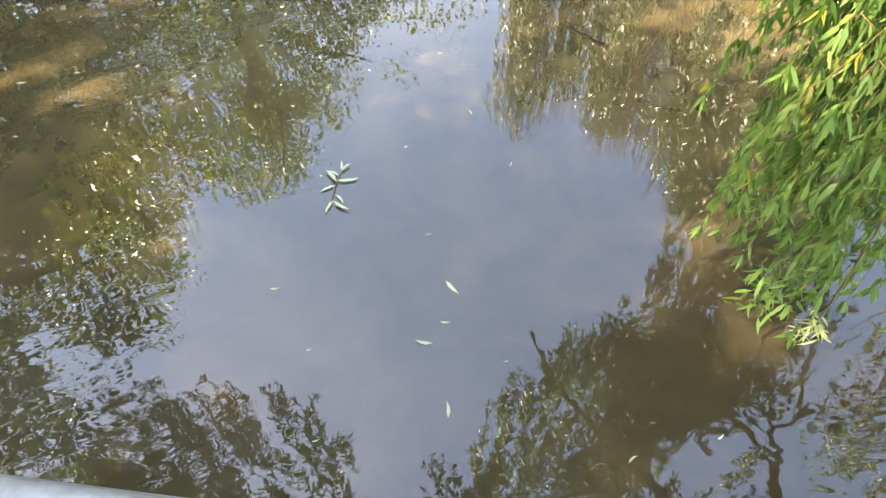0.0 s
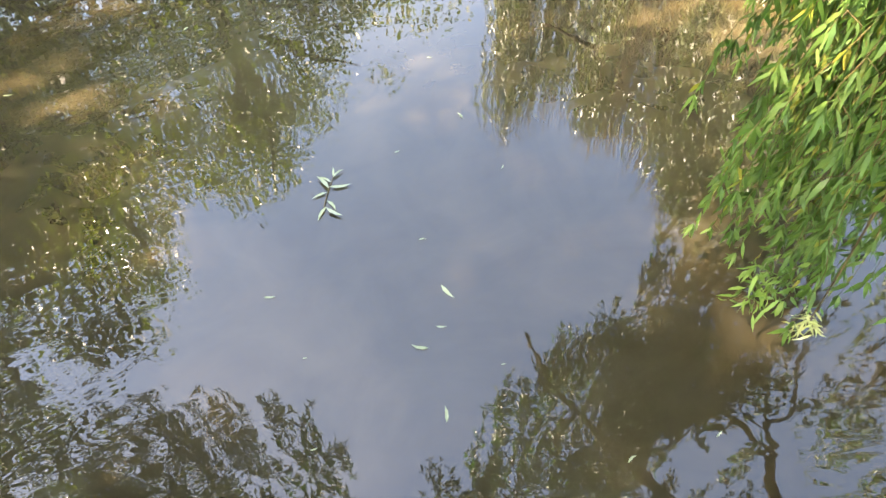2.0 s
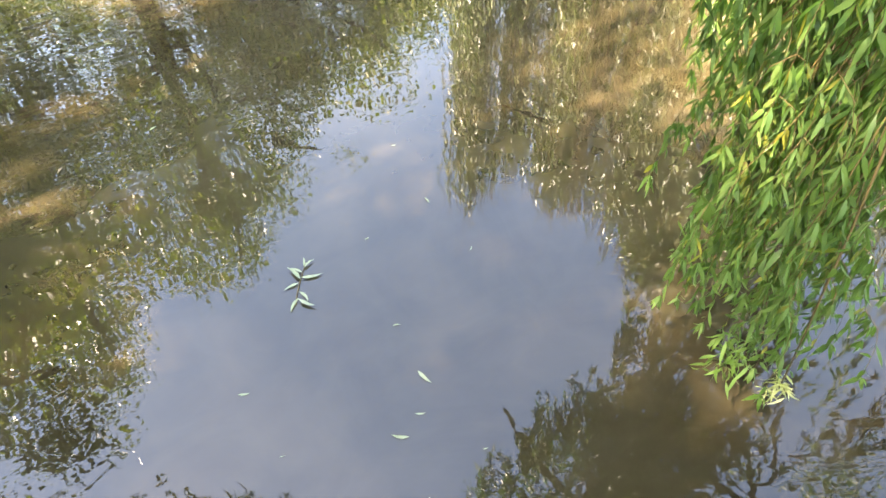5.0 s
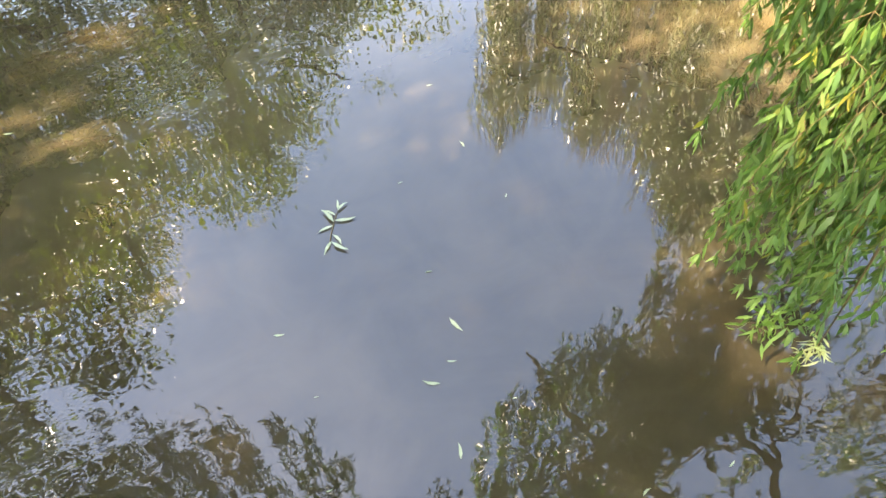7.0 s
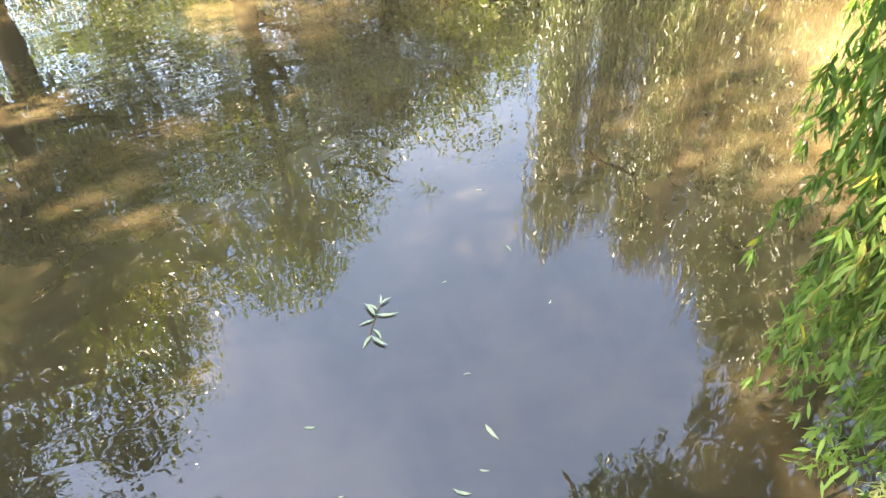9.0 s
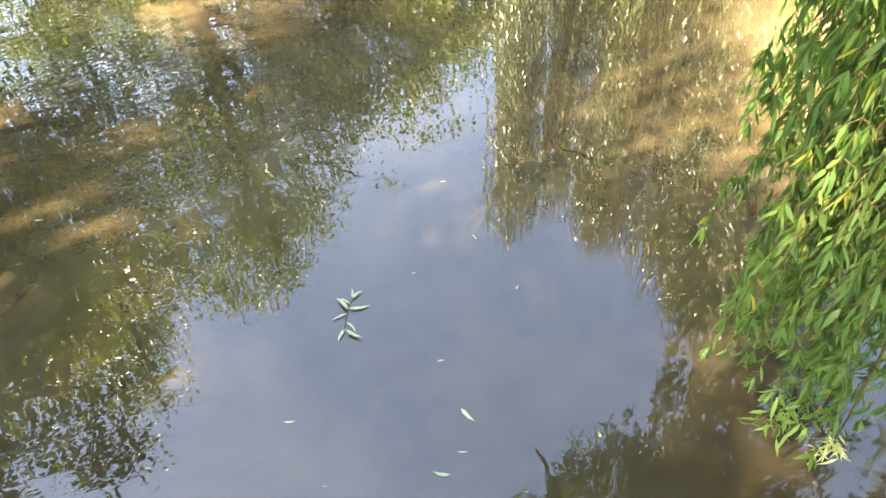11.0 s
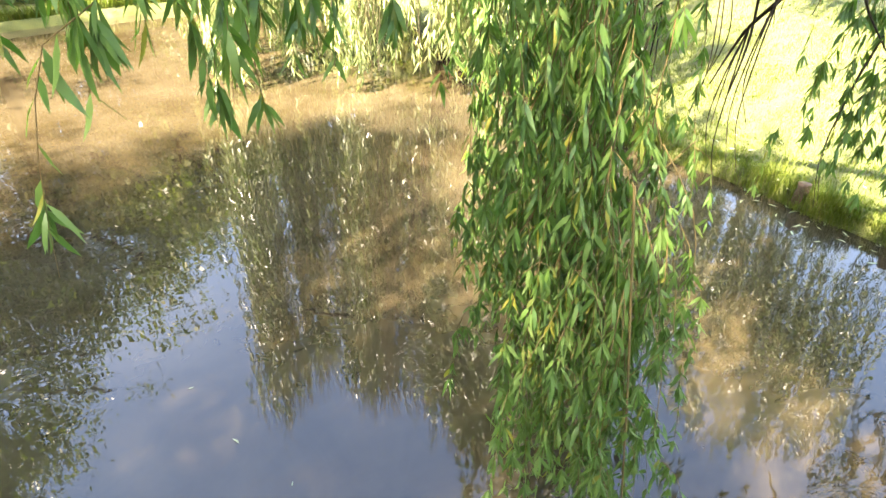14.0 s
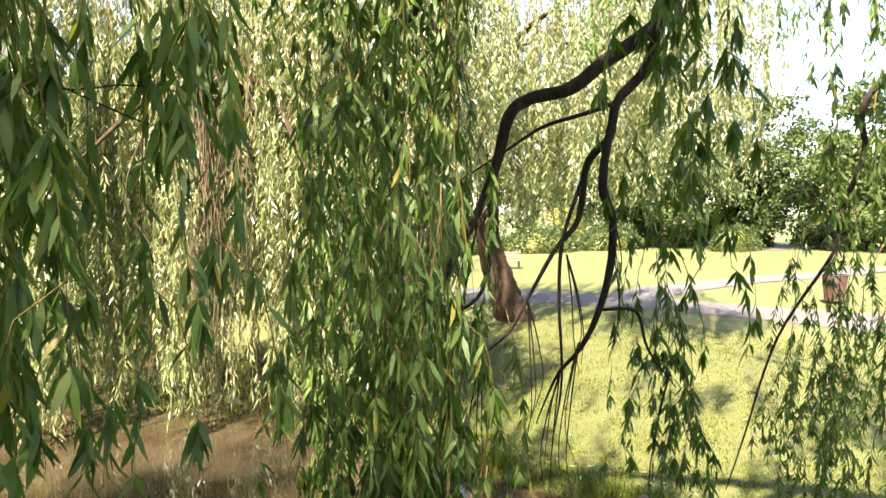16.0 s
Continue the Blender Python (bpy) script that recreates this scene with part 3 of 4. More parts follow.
for k in range(150):
    b_ = rng.uniform(5.8, 7.6)
    hang(near_willow, NW, rng.uniform(0.8, 2.8), rng.uniform(-0.6, 2.3), b_, b_ + 1.7, rng)
near_limb("limb", [(-2.4, 1.5, 7.65), (-3.4, 1.9, 8.2), (-4.6, 2.7, 7.6)], [0.03, 0.022, 0.008], 25)
for k in range(330):
    x, y = -1.2 - 4.2 * rng.uniform(0, 1) ** 0.8, rng.uniform(0.6, 4.4)
    b_ = rng.uniform(5.7, 7.8)
    az = math.degrees(math.atan2(x, y))
    if az < -20 and math.degrees(math.atan2(3.2 + b_, math.hypot(x, y))) > np.interp(az, (-75, -45, -33, -30, -24, -20), (47, 48, 51, 55, 62, 75)) + 1.5:
        hang(near_willow, NW, x, y, b_, b_ + 1.7, rng)
# higher crown strands, out of view, added to shade the lawn
for k in range(65):
    x, y = rng.uniform(3.4, 8.6), rng.uniform(-2.5, 3.3)
    b_ = rng.uniform(6.6, 8.2)
    if (y < 0.5 or k % 4 == 0) and math.degrees(math.atan2(3.2 + b_, math.hypot(x, y))) > 49:
        hang(near_willow, NW, x, y, b_, b_ + rng.choice([1.7, 2.5]), rng)
# curtain close to the bridge
near_rng = np.random.default_rng(8)
for az, el in ((-1.4, -16), (0.8, -14), (2.0, -21), (3.0, -23), (6.2, -8.5), (8.2, -9), (10.2, -9), (13.6, -8), (16.2, -9.5), (17.8, -7), (21.5, -2), (24.4, 1)):
    for k in range(3 if az < 4 else 1 + (near_rng.random() < 0.35)):
        a, d = radians(az + near_rng.normal(0, 0.5)), near_rng.uniform(1.5, 1.95)
        b_ = 3.46 + d * math.tan(radians(el + 2.0)) + k * near_rng.uniform(0.25, 0.7)
        hang(near_willow, NW, 0.16 + d * math.sin(a), 0.06 + d * math.cos(a), b_, b_ + near_rng.choice([1.7, 2.5]), near_rng, 1.2)
# strands above the view, added only to shade the east pool
for k in range(110):
    b_ = near_rng.uniform(6.8, 8.4)
    hang(near_willow, NW, near_rng.uniform(-0.2, 1.9), near_rng.uniform(-0.3, 1.4), b_, b_ + 1.7, near_rng)
for k in range(50):
    b_ = near_rng.uniform(5.0, 6.0)
    hang(near_willow, NW, near_rng.uniform(1.2, 3.0), near_rng.uniform(0.3, 1.7), b_, b_ + 1.7, near_rng)
for k in range(50):
    b_ = near_rng.uniform(5.6, 7.4)
    hang(near_willow, NW, near_rng.uniform(0.2, 2.5), near_rng.uniform(-1.2, 0.3), b_, b_ + 1.7, near_rng)
# strands over the east bank
for k in range(40):
    a, d = radians(rng.uniform(69, 83)), rng.uniform(4.8, 6.4)
    x, y = 0.24 + d * math.sin(a), 0.1 + d * math.cos(a)
    b_ = rng.uniform(0.9, 2.4) if a > radians(72) else rng.uniform(1.2, 1.8)
    hang(near_willow, NW, x, y, b_, min(b_ + rng.uniform(1.2, 2.6), 4.6) if a > radians(72) else b_ + 1.0, rng, 2.5, True)
# crown over the east bank; its unseen clumps are added to dapple the lawn
for k in range(17):
    cx, cy, cz = near_rng.uniform(5.0, 9.2), near_rng.uniform(-1.4, 4.2), near_rng.uniform(6.2, 7.6)
    for q in range(5):
        hang(near_willow, NW, cx + near_rng.normal(0, 0.22), cy + near_rng.normal(0, 0.22), cz + near_rng.uniform(-0.2, 0.2), cz + 1.7, near_rng)
for k in range(70):
    b_ = rng.uniform(5.3, 6.4)
    x, y = rng.uniform(6.4, 11.0), rng.uniform(-1.2, 5.4)
    if not 56 < math.degrees(math.atan2(x - 0.24, y - 0.1)) < 67 or k % 6 == 0:
        hang(near_willow, NW, x, y, b_, b_ + rng.choice([1.7, 2.5]), rng)
for k in range(9):
    a, d = radians(rng.uniform(70, 79)), rng.uniform(4.4, 6.0)
    b_ = rng.uniform(3.3, 4.4)
    hang(near_willow, NW, 0.24 + d * math.sin(a), 0.1 + d * math.cos(a), b_, b_ + rng.choice([1.7, 2.5]), rng)
for k in range(7):
    a, d = radians(rng.uniform(55, 61)), rng.uniform(2.6, 3.2)
    b_ = rng.uniform(3.3, 4.2)
    hang(near_willow, NW, 0.24 + d * math.sin(a), 0.1 + d * math.cos(a), b_, b_ + 1.7, rng)
for k in range(10):
    b_ = rng.uniform(2.3, 3.4)
    hang(near_willow, NW, 4.15 + rng.normal(0, 0.12), 2.42 + rng.normal(0, 0.12), b_ - 0.35, b_ + 0.7, rng)


# ---------------------------------------------------------------- far willows
def far_willow(name, label, base, trunk_pts, trunk_r, heads, count, seed, reach, dome=None):
    """A weeping willow seen from afar: trunk, limbs to each head, and strands that fall from the dome."""
    ob = thing(name, label, "tree", at=base)
    back = Matrix.Translation(-Vector(base))
    part("trunk", limb_mesh("trunk", trunk_pts, trunk_r, M_BARK, 16, 0.09, 6, seed), ob, at=back)
    r = np.random.default_rng(seed)
    top = np.array(trunk_pts[-1])
    sv, sf, si, o = [], [], [], 0
    lib = [strand_arrays(L_, seed * 50 + k, per_m=24, size=0.15, simple=True, shoots=1.4, wander=0.25, stem=0.006, droop=(10, 50)) for k, L_ in enumerate((1.6, 2.4, 3.2, 4.2, 5.4))]
    lens = (1.6, 2.4, 3.2, 4.2, 5.4)
    for hx, hy, hz, low, share in heads:
        tip = hz - 0.6
        if dome:
            tip = min(tip, math.hypot(hx, hy) * math.tan(radians(np.interp(math.degrees(math.atan2(hx, hy)), *dome) - 9)) - 3.1)
        mid = (top + np.array([hx, hy, tip])) / 2 + np.array([0, 0, 0.3])
        part("limb", limb_mesh("limb", [tuple(top - [0, 0, 0.5]), tuple(mid), (hx, hy, tip)], [0.12, 0.06, 0.02], M_BARK, 8, 0.08, 6, seed + 1), ob, at=back)
        for k in range(int(count * share)):
            a, q = r.uniform(0, 6.283), math.sqrt(r.uniform(0, 1)) * reach
            x, y = hx + q * math.cos(a), hy + q * math.sin(a)
            t = hz + 0.5 - 0.16 * q * q + r.normal(0, 0.25)
            bottom = low + abs(r.normal(0, 0.7)) + (0.0 if r.random() < 0.55 else r.uniform(0.5, 3))
            need = max(1.2, t - bottom)
            if dome and math.degrees(math.atan2(max(t, bottom + 1.2) + 3.1, math.hypot(x, y))) > np.interp(math.degrees(math.atan2(x, y)), *dome) + r.normal(0, 0.6):
                continue
            j = int(np.argmin([abs(need - l) for l in lens]))
            v, f, i = lib[j]
            c, s = math.cos(a * 3), math.sin(a * 3)
            zs = need / lens[j]
            w = np.stack([v[:, 0] * c - v[:, 1] * s + x, v[:, 0] * s + v[:, 1] * c + y, v[:, 2] * zs + t], 1)
            sv.append(w)
            sf.append((f, o))
            si += i
            o += len(w)
    faces = [tuple(q + oo for q in face) for f, oo in sf for face in f]
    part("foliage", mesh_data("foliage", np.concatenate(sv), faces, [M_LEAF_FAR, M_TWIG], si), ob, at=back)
    ob.children[-1]["kind"] = "stuff"
    return ob


# single leaves on the trailing tips
v_, f_ = tube(spline([(1.75, 1.7, 2.3), (1.83, 1.62, 1.35), (1.9, 1.62, 0.85), (1.93, 1.6, 0.5), (1.95, 1.58, 0.16), (1.93, 1.56, 0.03)], 5), [0.006, 0.005, 0.003], 6)
part("trailing_twig", mesh_data("trailing_twig", v_, f_, [M_TWIG]), near_willow, "golden trailing twig", NW)
PALE_TIP = mesh_data("pale_leaf", *leaf_blades(np.zeros((1, 3)), np.array([[0, 0, -1.0]]), np.array([[1.0, 0, 0]]), np.array([0.11]), np.array([0.014]), np.array([0.2])), [M_SUNLIT_TIP])
tip_rng = np.random.default_rng(17)
for k in range(34):
    part("pale_leaf", PALE_TIP, near_willow, "pale tip leaf with sunlight in its colour", NW @ pose(1.94 + tip_rng.normal(0, 0.03), 1.565 + tip_rng.normal(0, 0.03), 0.12 + tip_rng.uniform(0, 0.1), tip_rng.uniform(-60, 60), tip_rng.uniform(-60, 60), tip_rng.uniform(0, 360)))
TIP_LEAVES = []
for k in range(6):
    v, f = leaf_blades(np.zeros((1, 3)), np.array([[0, 0, -1.0]]), np.array([[1.0, 0, 0]]), np.array([0.12]), np.array([0.019]), np.array([-0.25 + 0.1 * k]))
    TIP_LEAVES.append(mesh_data("leaf", v, f, [M_LEAF]))
rng = np.random.default_rng(33)
for k in range(260):
    j = rng.integers(7)
    x, y, z = ((1.63, 1.65, 0.18), (1.72, 1.95, 0.6), (1.95, 1.88, 0.55), (1.84, 2.35, 1.0), (2.1, 2.2, 0.8), (2.2, 2.8, 1.1), (1.65, 1.66, 0.3))[j]
    sp = 0.05 if j in (0, 6) else 0.14
    m = pose(x + rng.normal(0, sp), y + rng.normal(0, sp), z + abs(rng.normal(0, 0.08 if j in (0, 6) else 0.35)) + 0.1, rng.uniform(-50, 50), rng.uniform(-50, 50), rng.uniform(0, 360)) @ Matrix.Scale(rng.uniform(0.8, 1.15), 4)
    part("leaf", TIP_LEAVES[k % 6], near_willow, at=NW @ m)


far_willow("willow_tree", "weeping willow on the lawn with a thick leaning ridged trunk", (13.3, 12.5, 0.6),
           [(13.5, 12.3, 0.3), (13.3, 12.48, 0.8), (13.15, 12.65, 1.5), (12.93, 12.87, 2.4), (12.82, 12.98, 3.4), (12.88, 12.9, 4.8), (12.7, 13.1, 6.6), (12.74, 13.05, 8.0)],
           [0.62, 0.45, 0.4, 0.36, 0.33, 0.3, 0.25, 0.2],
           [(12.7, 13, 9.6, 3.2, 0.34), (10.2, 12.2, 8.8, 3.0, 0.22), (15.4, 13.4, 8.8, 2.9, 0.22), (11.6, 15.6, 8.6, 2.6, 0.15), (14.2, 10.6, 8.4, 3.2, 0.22), (16.2, 10.6, 9.4, 4.6, 0.18), (12.8, 7.8, 9.2, 3.7, 0.55)], 520, 31, 2.4)
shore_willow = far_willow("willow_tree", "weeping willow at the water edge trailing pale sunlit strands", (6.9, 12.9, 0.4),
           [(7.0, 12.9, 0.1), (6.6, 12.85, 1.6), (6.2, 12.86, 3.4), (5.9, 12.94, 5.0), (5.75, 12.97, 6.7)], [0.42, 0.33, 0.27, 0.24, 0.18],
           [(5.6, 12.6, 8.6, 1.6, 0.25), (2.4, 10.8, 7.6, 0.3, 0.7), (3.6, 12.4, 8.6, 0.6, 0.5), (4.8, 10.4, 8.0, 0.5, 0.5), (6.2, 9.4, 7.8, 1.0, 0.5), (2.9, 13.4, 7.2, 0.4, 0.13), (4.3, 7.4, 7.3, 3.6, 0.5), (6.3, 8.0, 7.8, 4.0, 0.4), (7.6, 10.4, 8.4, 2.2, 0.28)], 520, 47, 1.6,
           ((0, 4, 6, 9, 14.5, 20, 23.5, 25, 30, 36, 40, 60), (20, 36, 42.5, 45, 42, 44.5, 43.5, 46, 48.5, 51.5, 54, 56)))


tw = np.random.default_rng(14)
for k in range(44):
    x, y, z = 3.6 + tw.normal(0, 0.35), 9.1 + tw.normal(0, 0.3), tw.uniform(4.2, 6.4)
    e = tw.uniform(0.5, 3.2)
    sway = tw.normal(0, 0.35)
    pts = [(x, y, z)] + [(x + sway * q * (1.4 - q) + tw.normal(0, 0.12), y + tw.normal(0, 0.1), z + (e - z) * q) for q in (0.25, 0.5, 0.75, 1.0)]
    part("bare_twig", limb_mesh("bare_twig", pts, [0.009, 0.006, 0.003], M_BARE, 5, 0.0, 4, k), shore_willow, at=Matrix.Translation((-6.9, -12.9, -0.4)))


# ---------------------------------------------------------------- broad-leaved trees
def crown_leaves(centres, spread, per, size, rng, flat=0.75):
    n = len(centres) * per
    base = np.repeat(np.array(centres), per, 0) + rng.normal(0, 1, (n, 3)) * np.array([spread, spread, spread * flat])
    way = unit(rng.normal(0, 1, (n, 3)) + np.array([0, 0, -0.5]))
    side = unit(np.cross(way, rng.normal(0, 1, (n, 3))))
    L = size * rng.uniform(0.7, 1.3, n)
    v = np.stack([base, base + way * L[:, None] * 0.5 + side * L[:, None] * 0.32, base + way * L[:, None], base + way * L[:, None] * 0.5 - side * L[:, None] * 0.32], 1).reshape(-1, 3)
    return v, [(4 * i, 4 * i + 1, 4 * i + 2, 4 * i + 3) for i in range(n)]


def leafy_tree(label, at, height, radius, seed, clumps=230, per=105, size=0.125, mat=None, low=0.3, group=""):
    r = np.random.default_rng(seed)
    ob = thing("tree", label, "tree", group, at=at)
    part("trunk", limb_mesh("trunk", [(0, 0, -0.3), (r.normal(0, 0.1), r.normal(0, 0.1), height * 0.18), (r.normal(0, 0.2), r.normal(0, 0.2), height * 0.42), (r.normal(0, 0.3), r.normal(0, 0.3), height * 0.8)], [height * 0.03, height * 0.024, height * 0.018, 0.03], M_BARK, 10, 0.08, 5, seed), ob)
    centres = []
    for k in range(13):
        a = k * 2.4 + r.normal(0, 0.3)
        h0 = height * (low + 0.45 * k / 13)
        tip_h = height * (low + 0.06 + 0.62 * (k + r.uniform(0, 1)) / 13)
        reach = radius * math.sqrt(max(0.05, 1 - ((tip_h / height - 0.58) / 0.46) ** 2)) * r.uniform(0.75, 1.05)
        tip = np.array([math.cos(a) * reach, math.sin(a) * reach, tip_h])
        mid = np.array([math.cos(a + 0.2) * reach * 0.5, math.sin(a + 0.2) * reach * 0.5, h0 + (tip_h - h0) * 0.65])
        line = spline([(0, 0, h0), tuple(mid), tuple(tip)], 6)
        v, f = tube(line, [height * 0.011, height * 0.007, 0.015], 6, 0.06, r)
        part("limb", mesh_data("limb", v, f, [M_BARK]), ob)
        for _ in range(clumps // 13):
            p = line[r.integers(3, len(line))]
            centres.append(p + r.normal(0, 1, 3) * np.array([radius * 0.2, radius * 0.2, height * 0.06]))
    for _ in range(clumps // 8):
        centres.append(np.array([r.normal(0, radius * 0.25), r.normal(0, radius * 0.25), height * r.uniform(0.8, 0.98)]))
    v, f = crown_leaves(centres, radius * 0.085, per, size, r)
    c = part("crown", mesh_data("crown", v, f, [mat or M_LEAF_TREE]), ob)
    c["kind"] = "stuff"
    return ob


G = "trees round the pond"
tree_a = leafy_tree("tall dark green broad-leaved tree on the far bank", (-8.6, 10.4, 0.5), 9.0, 3.9, 61, clumps=270, group=G)
tree_b = leafy_tree("broad-leaved tree with an open crown beside the pond", (-7.1, 21.0, 0.5), 17.5, 5.0, 62, clumps=300, size=0.15, group=G)
leafy_tree("leafy tree leaning over the pond from the bank", (-7.8, 5.0, 0.4), 7.0, 3.0, 63, clumps=120, low=0.35, group=G)
leafy_tree("open high-crowned tree reaching out over the pond", (-8.0, 3.2, 0.4), 16.5, 3.5, 66, clumps=265, per=100, low=0.52, group=G)
# out of view; added to break up the sun on the left water
leafy_tree("unseen high-crowned broad-leaved tree added to shade the pond", (-9.0, 1.0, 0.5), 14.0, 3.3, 67, clumps=92, per=95, low=0.45, group=G)
copy_thing(tree_a, pose(-12.4, 7.6, 0.5, 0, 0, 110))

# this tree and its copy stand out of view, added as shade casters
tree_d = leafy_tree("unseen dense leafy tree added beside the bridge to shade the pond", (-7.4, -1.4, 0.5), 13.4, 4.0, 64, clumps=160, low=0.25, group=G)
copy_thing(tree_d, pose(-8.6, -8.5, 0.5, 0, 0, 75))
# unseen tall tree, added where it blocks the sun from the right water
leafy_tree("unseen very tall dense tree added to shade the pond", (-9.6, -4.4, 0.5), 21.0, 4.6, 65, clumps=500, per=70, size=0.2, low=0.25, group=G)
copy_thing(tree_b, pose(-12.5, 16.5, 0.5, 0, 0, 250))
copy_thing(tree_a, pose(-2.6, 22.8, 0.5, 0, 0, 300)).scale = (1.25, 1.25, 1.25)
copy_thing(tree_a, pose(1.4, 24.0, 0.5, 0, 0, 40)).scale = (1.1, 1.1, 1.0)
for tx, ty, tr in ((7.5, 27, 200), (3.2, 29.5, 20), (-0.8, 27.5, 120), (-14, 25, 80), (-18, 20, 10), (-10.5, 27.5, 50), (-19, 13, 310)):
    copy_thing(tree_a, pose(tx, ty, 0.5, 0, 0, tr))
for tx, ty, tr in ((10.0, 24.8, 130), (17.4, 27.0, 260)):
    copy_thing(tree_a, pose(tx, ty, 0.6, 0, 0, tr)).scale = (1.2, 1.2, 1.25)
FG = "distant park trees"
far_tree = leafy_tree("distant park tree with a rounded green crown", (40, 50, 0.7), 15, 6.5, 71, clumps=260, per=80, size=0.36, mat=M_LEAF_BUSH, low=0.12, group=FG)
far_tree_b = leafy_tree("distant dark green park tree", (60, 38, 0.7), 14, 6.0, 72, clumps=260, per=80, size=0.36, mat=M_LEAF_PARK, low=0.1, group=FG)
rng = np.random.default_rng(8)
spots = []
for k in range(17):
    a = radians(-32 + k * 9.0 + rng.uniform(-2, 2))
    spots.append((a, rng.uniform(56, 74)))
for k in range(9):
    spots.append((radians(125 + k * 22 + rng.uniform(-4, 4)), rng.uniform(34, 48)))
for k, (a, d) in enumerate(spots):
    x, y = d * math.sin(a), d * math.cos(a)
    s = rng.uniform(0.8, 1.15)
    copy_thing(far_tree if k % 2 else far_tree_b, pose(x, y, 0.6, 0, 0, rng.uniform(0, 360)) @ Matrix.Scale(1, 4)).scale = (s, s, s)


# ---------------------------------------------------------------- hedges and bushes
def bush(name, label, category, x, y, sx, sy, h, seed, group, mat=None, leaf=0.12, count=5200, boxy=2.6):
    """A clipped or loose shrub: a leaf shell of small blades over a dark twiggy core."""
    r = np.random.default_rng(seed)
    z = float(ground_height(x, y))
    ob = thing(name, label, category, group, at=(x, y, z))
    n = count
    u = unit(r.normal(0, 1, (n, 3)) * np.array([1, 1, 0.9]))
    u[:, 2] = np.abs(u[:, 2])
    e = 1.0 / np.maximum((np.abs(u) ** boxy).sum(1), 1e-6) ** (1 / boxy)
    lump = 1 + 0.09 * np.sin(u[:, 0] * 7 + seed) * np.sin(u[:, 1] * 6 + 2 * seed) + 0.06 * np.sin(u[:, 2] * 9 + seed)
    base = u * (e * lump * r.uniform(0.8, 1.04, n))[:, None] * np.array([sx, sy, h])
    way = unit(u + r.normal(0, 0.7, (n, 3)))
    side = unit(np.cross(way, r.normal(0, 1, (n, 3))))
    L = leaf * r.uniform(0.7, 1.4, n)[:, None]
    v = np.stack([base, base + way * L * 0.5 + side * L * 0.3, base + way * L, base + way * L * 0.5 - side * L * 0.3], 1).reshape(-1, 3)
    c = part("foliage", mesh_data("foliage", v, [(4 * i, 4 * i + 1, 4 * i + 2, 4 * i + 3) for i in range(n)], [mat or M_LEAF_BUSH]), ob)
    c["kind"] = "stuff"
    bm = bmesh.new()
    bmesh.ops.create_icosphere(bm, subdivisions=3, radius=1)
    for vv in bm.verts:
        q = unit(np.array(vv.co))
        ee = 1.0 / (np.abs(q) ** boxy).sum() ** (1 / boxy)
        vv.co = Vector(q * ee * 0.8) * (1 + 0.08 * noise.noise(Vector(q) * 3 + Vector((seed, 0, 0))))
        vv.co = Vector((vv.co.x * sx, vv.co.y * sy, max(vv.co.z, -0.1) * h))
    me = bpy.data.meshes.new("core")
    bm.to_mesh(me)
    bm.free()
    me.materials.append(M_LEAF_TREE)
    part("core", me, ob)
    return ob


HG = "hedges beyond the lawn"
bush("hedge", "low clipped light green hedge beside the far path", "hedge", 49.5, 23.2, 2.6, 1.4, 1.9, 1, HG)
bush("hedge", "low clipped light green hedge beside the far path", "hedge", 58.5, 18.5, 3.6, 1.6, 1.7, 2, HG)
for k, (x, y, sx, sy, h) in enumerate(((30.0, 33.5, 4.0, 1.8, 1.9), (37, 32, 4.2, 2.0, 1.8), (44, 30.5, 3.4, 1.8, 2.0), (52, 30, 3.6, 2.2, 3.6), (56, 25.5, 2.4, 2.0, 3.4), (64, 22, 4, 2.2, 3.0), (66, 12, 5, 2.2, 2.6), (24, 38, 4.5, 2.0, 2.2), (16, 42, 5, 2.2, 2.6), (47, 38, 5, 2.5, 4.2), (61, 31, 4, 2.5, 4.0), (38, 42, 5, 2.5, 3.6))):
    bush("bush", "loose leafy shrub in the border behind the lawn", "bush", x, y, sx, sy, h, 10 + k, "border shrubs", leaf=0.2, count=4200, boxy=2.1)


for k, (x, y, sx, sy, h) in enumerate(((-9.5, 21.3, 2.2, 1.2, 2.6), (-5.2, 21.0, 2.4, 1.2, 2.2), (-1.2, 21.2, 2.2, 1.1, 1.6), (2.6, 20.9, 2.0, 1.1, 2.0), (6.4, 20.4, 2.2, 1.3, 2.6), (-10.2, 16.2, 1.6, 2.2, 2.4))):
    bush("bush", "leafy waterside shrub on the far bank", "bush", x, y, sx, sy, h, 40 + k, "far bank shrubs", leaf=0.14, count=4200, boxy=2.1)


for k, x in enumerate((-21, -16.5, -12, -7.5, -3, 1.5, 6, 10.5)):
    bush("bush", "tall dense shrub under the trees behind the pond", "bush", x, 25.2 + (k % 3) * 0.9 - 0.012 * (x + 4) ** 2, 2.9, 1.7, 4.2 + 1.6 * ((k * 7) % 5) / 4, 60 + k, "far bank shrubs", mat=M_LEAF_TREE, leaf=0.2, count=5200, boxy=2.1)


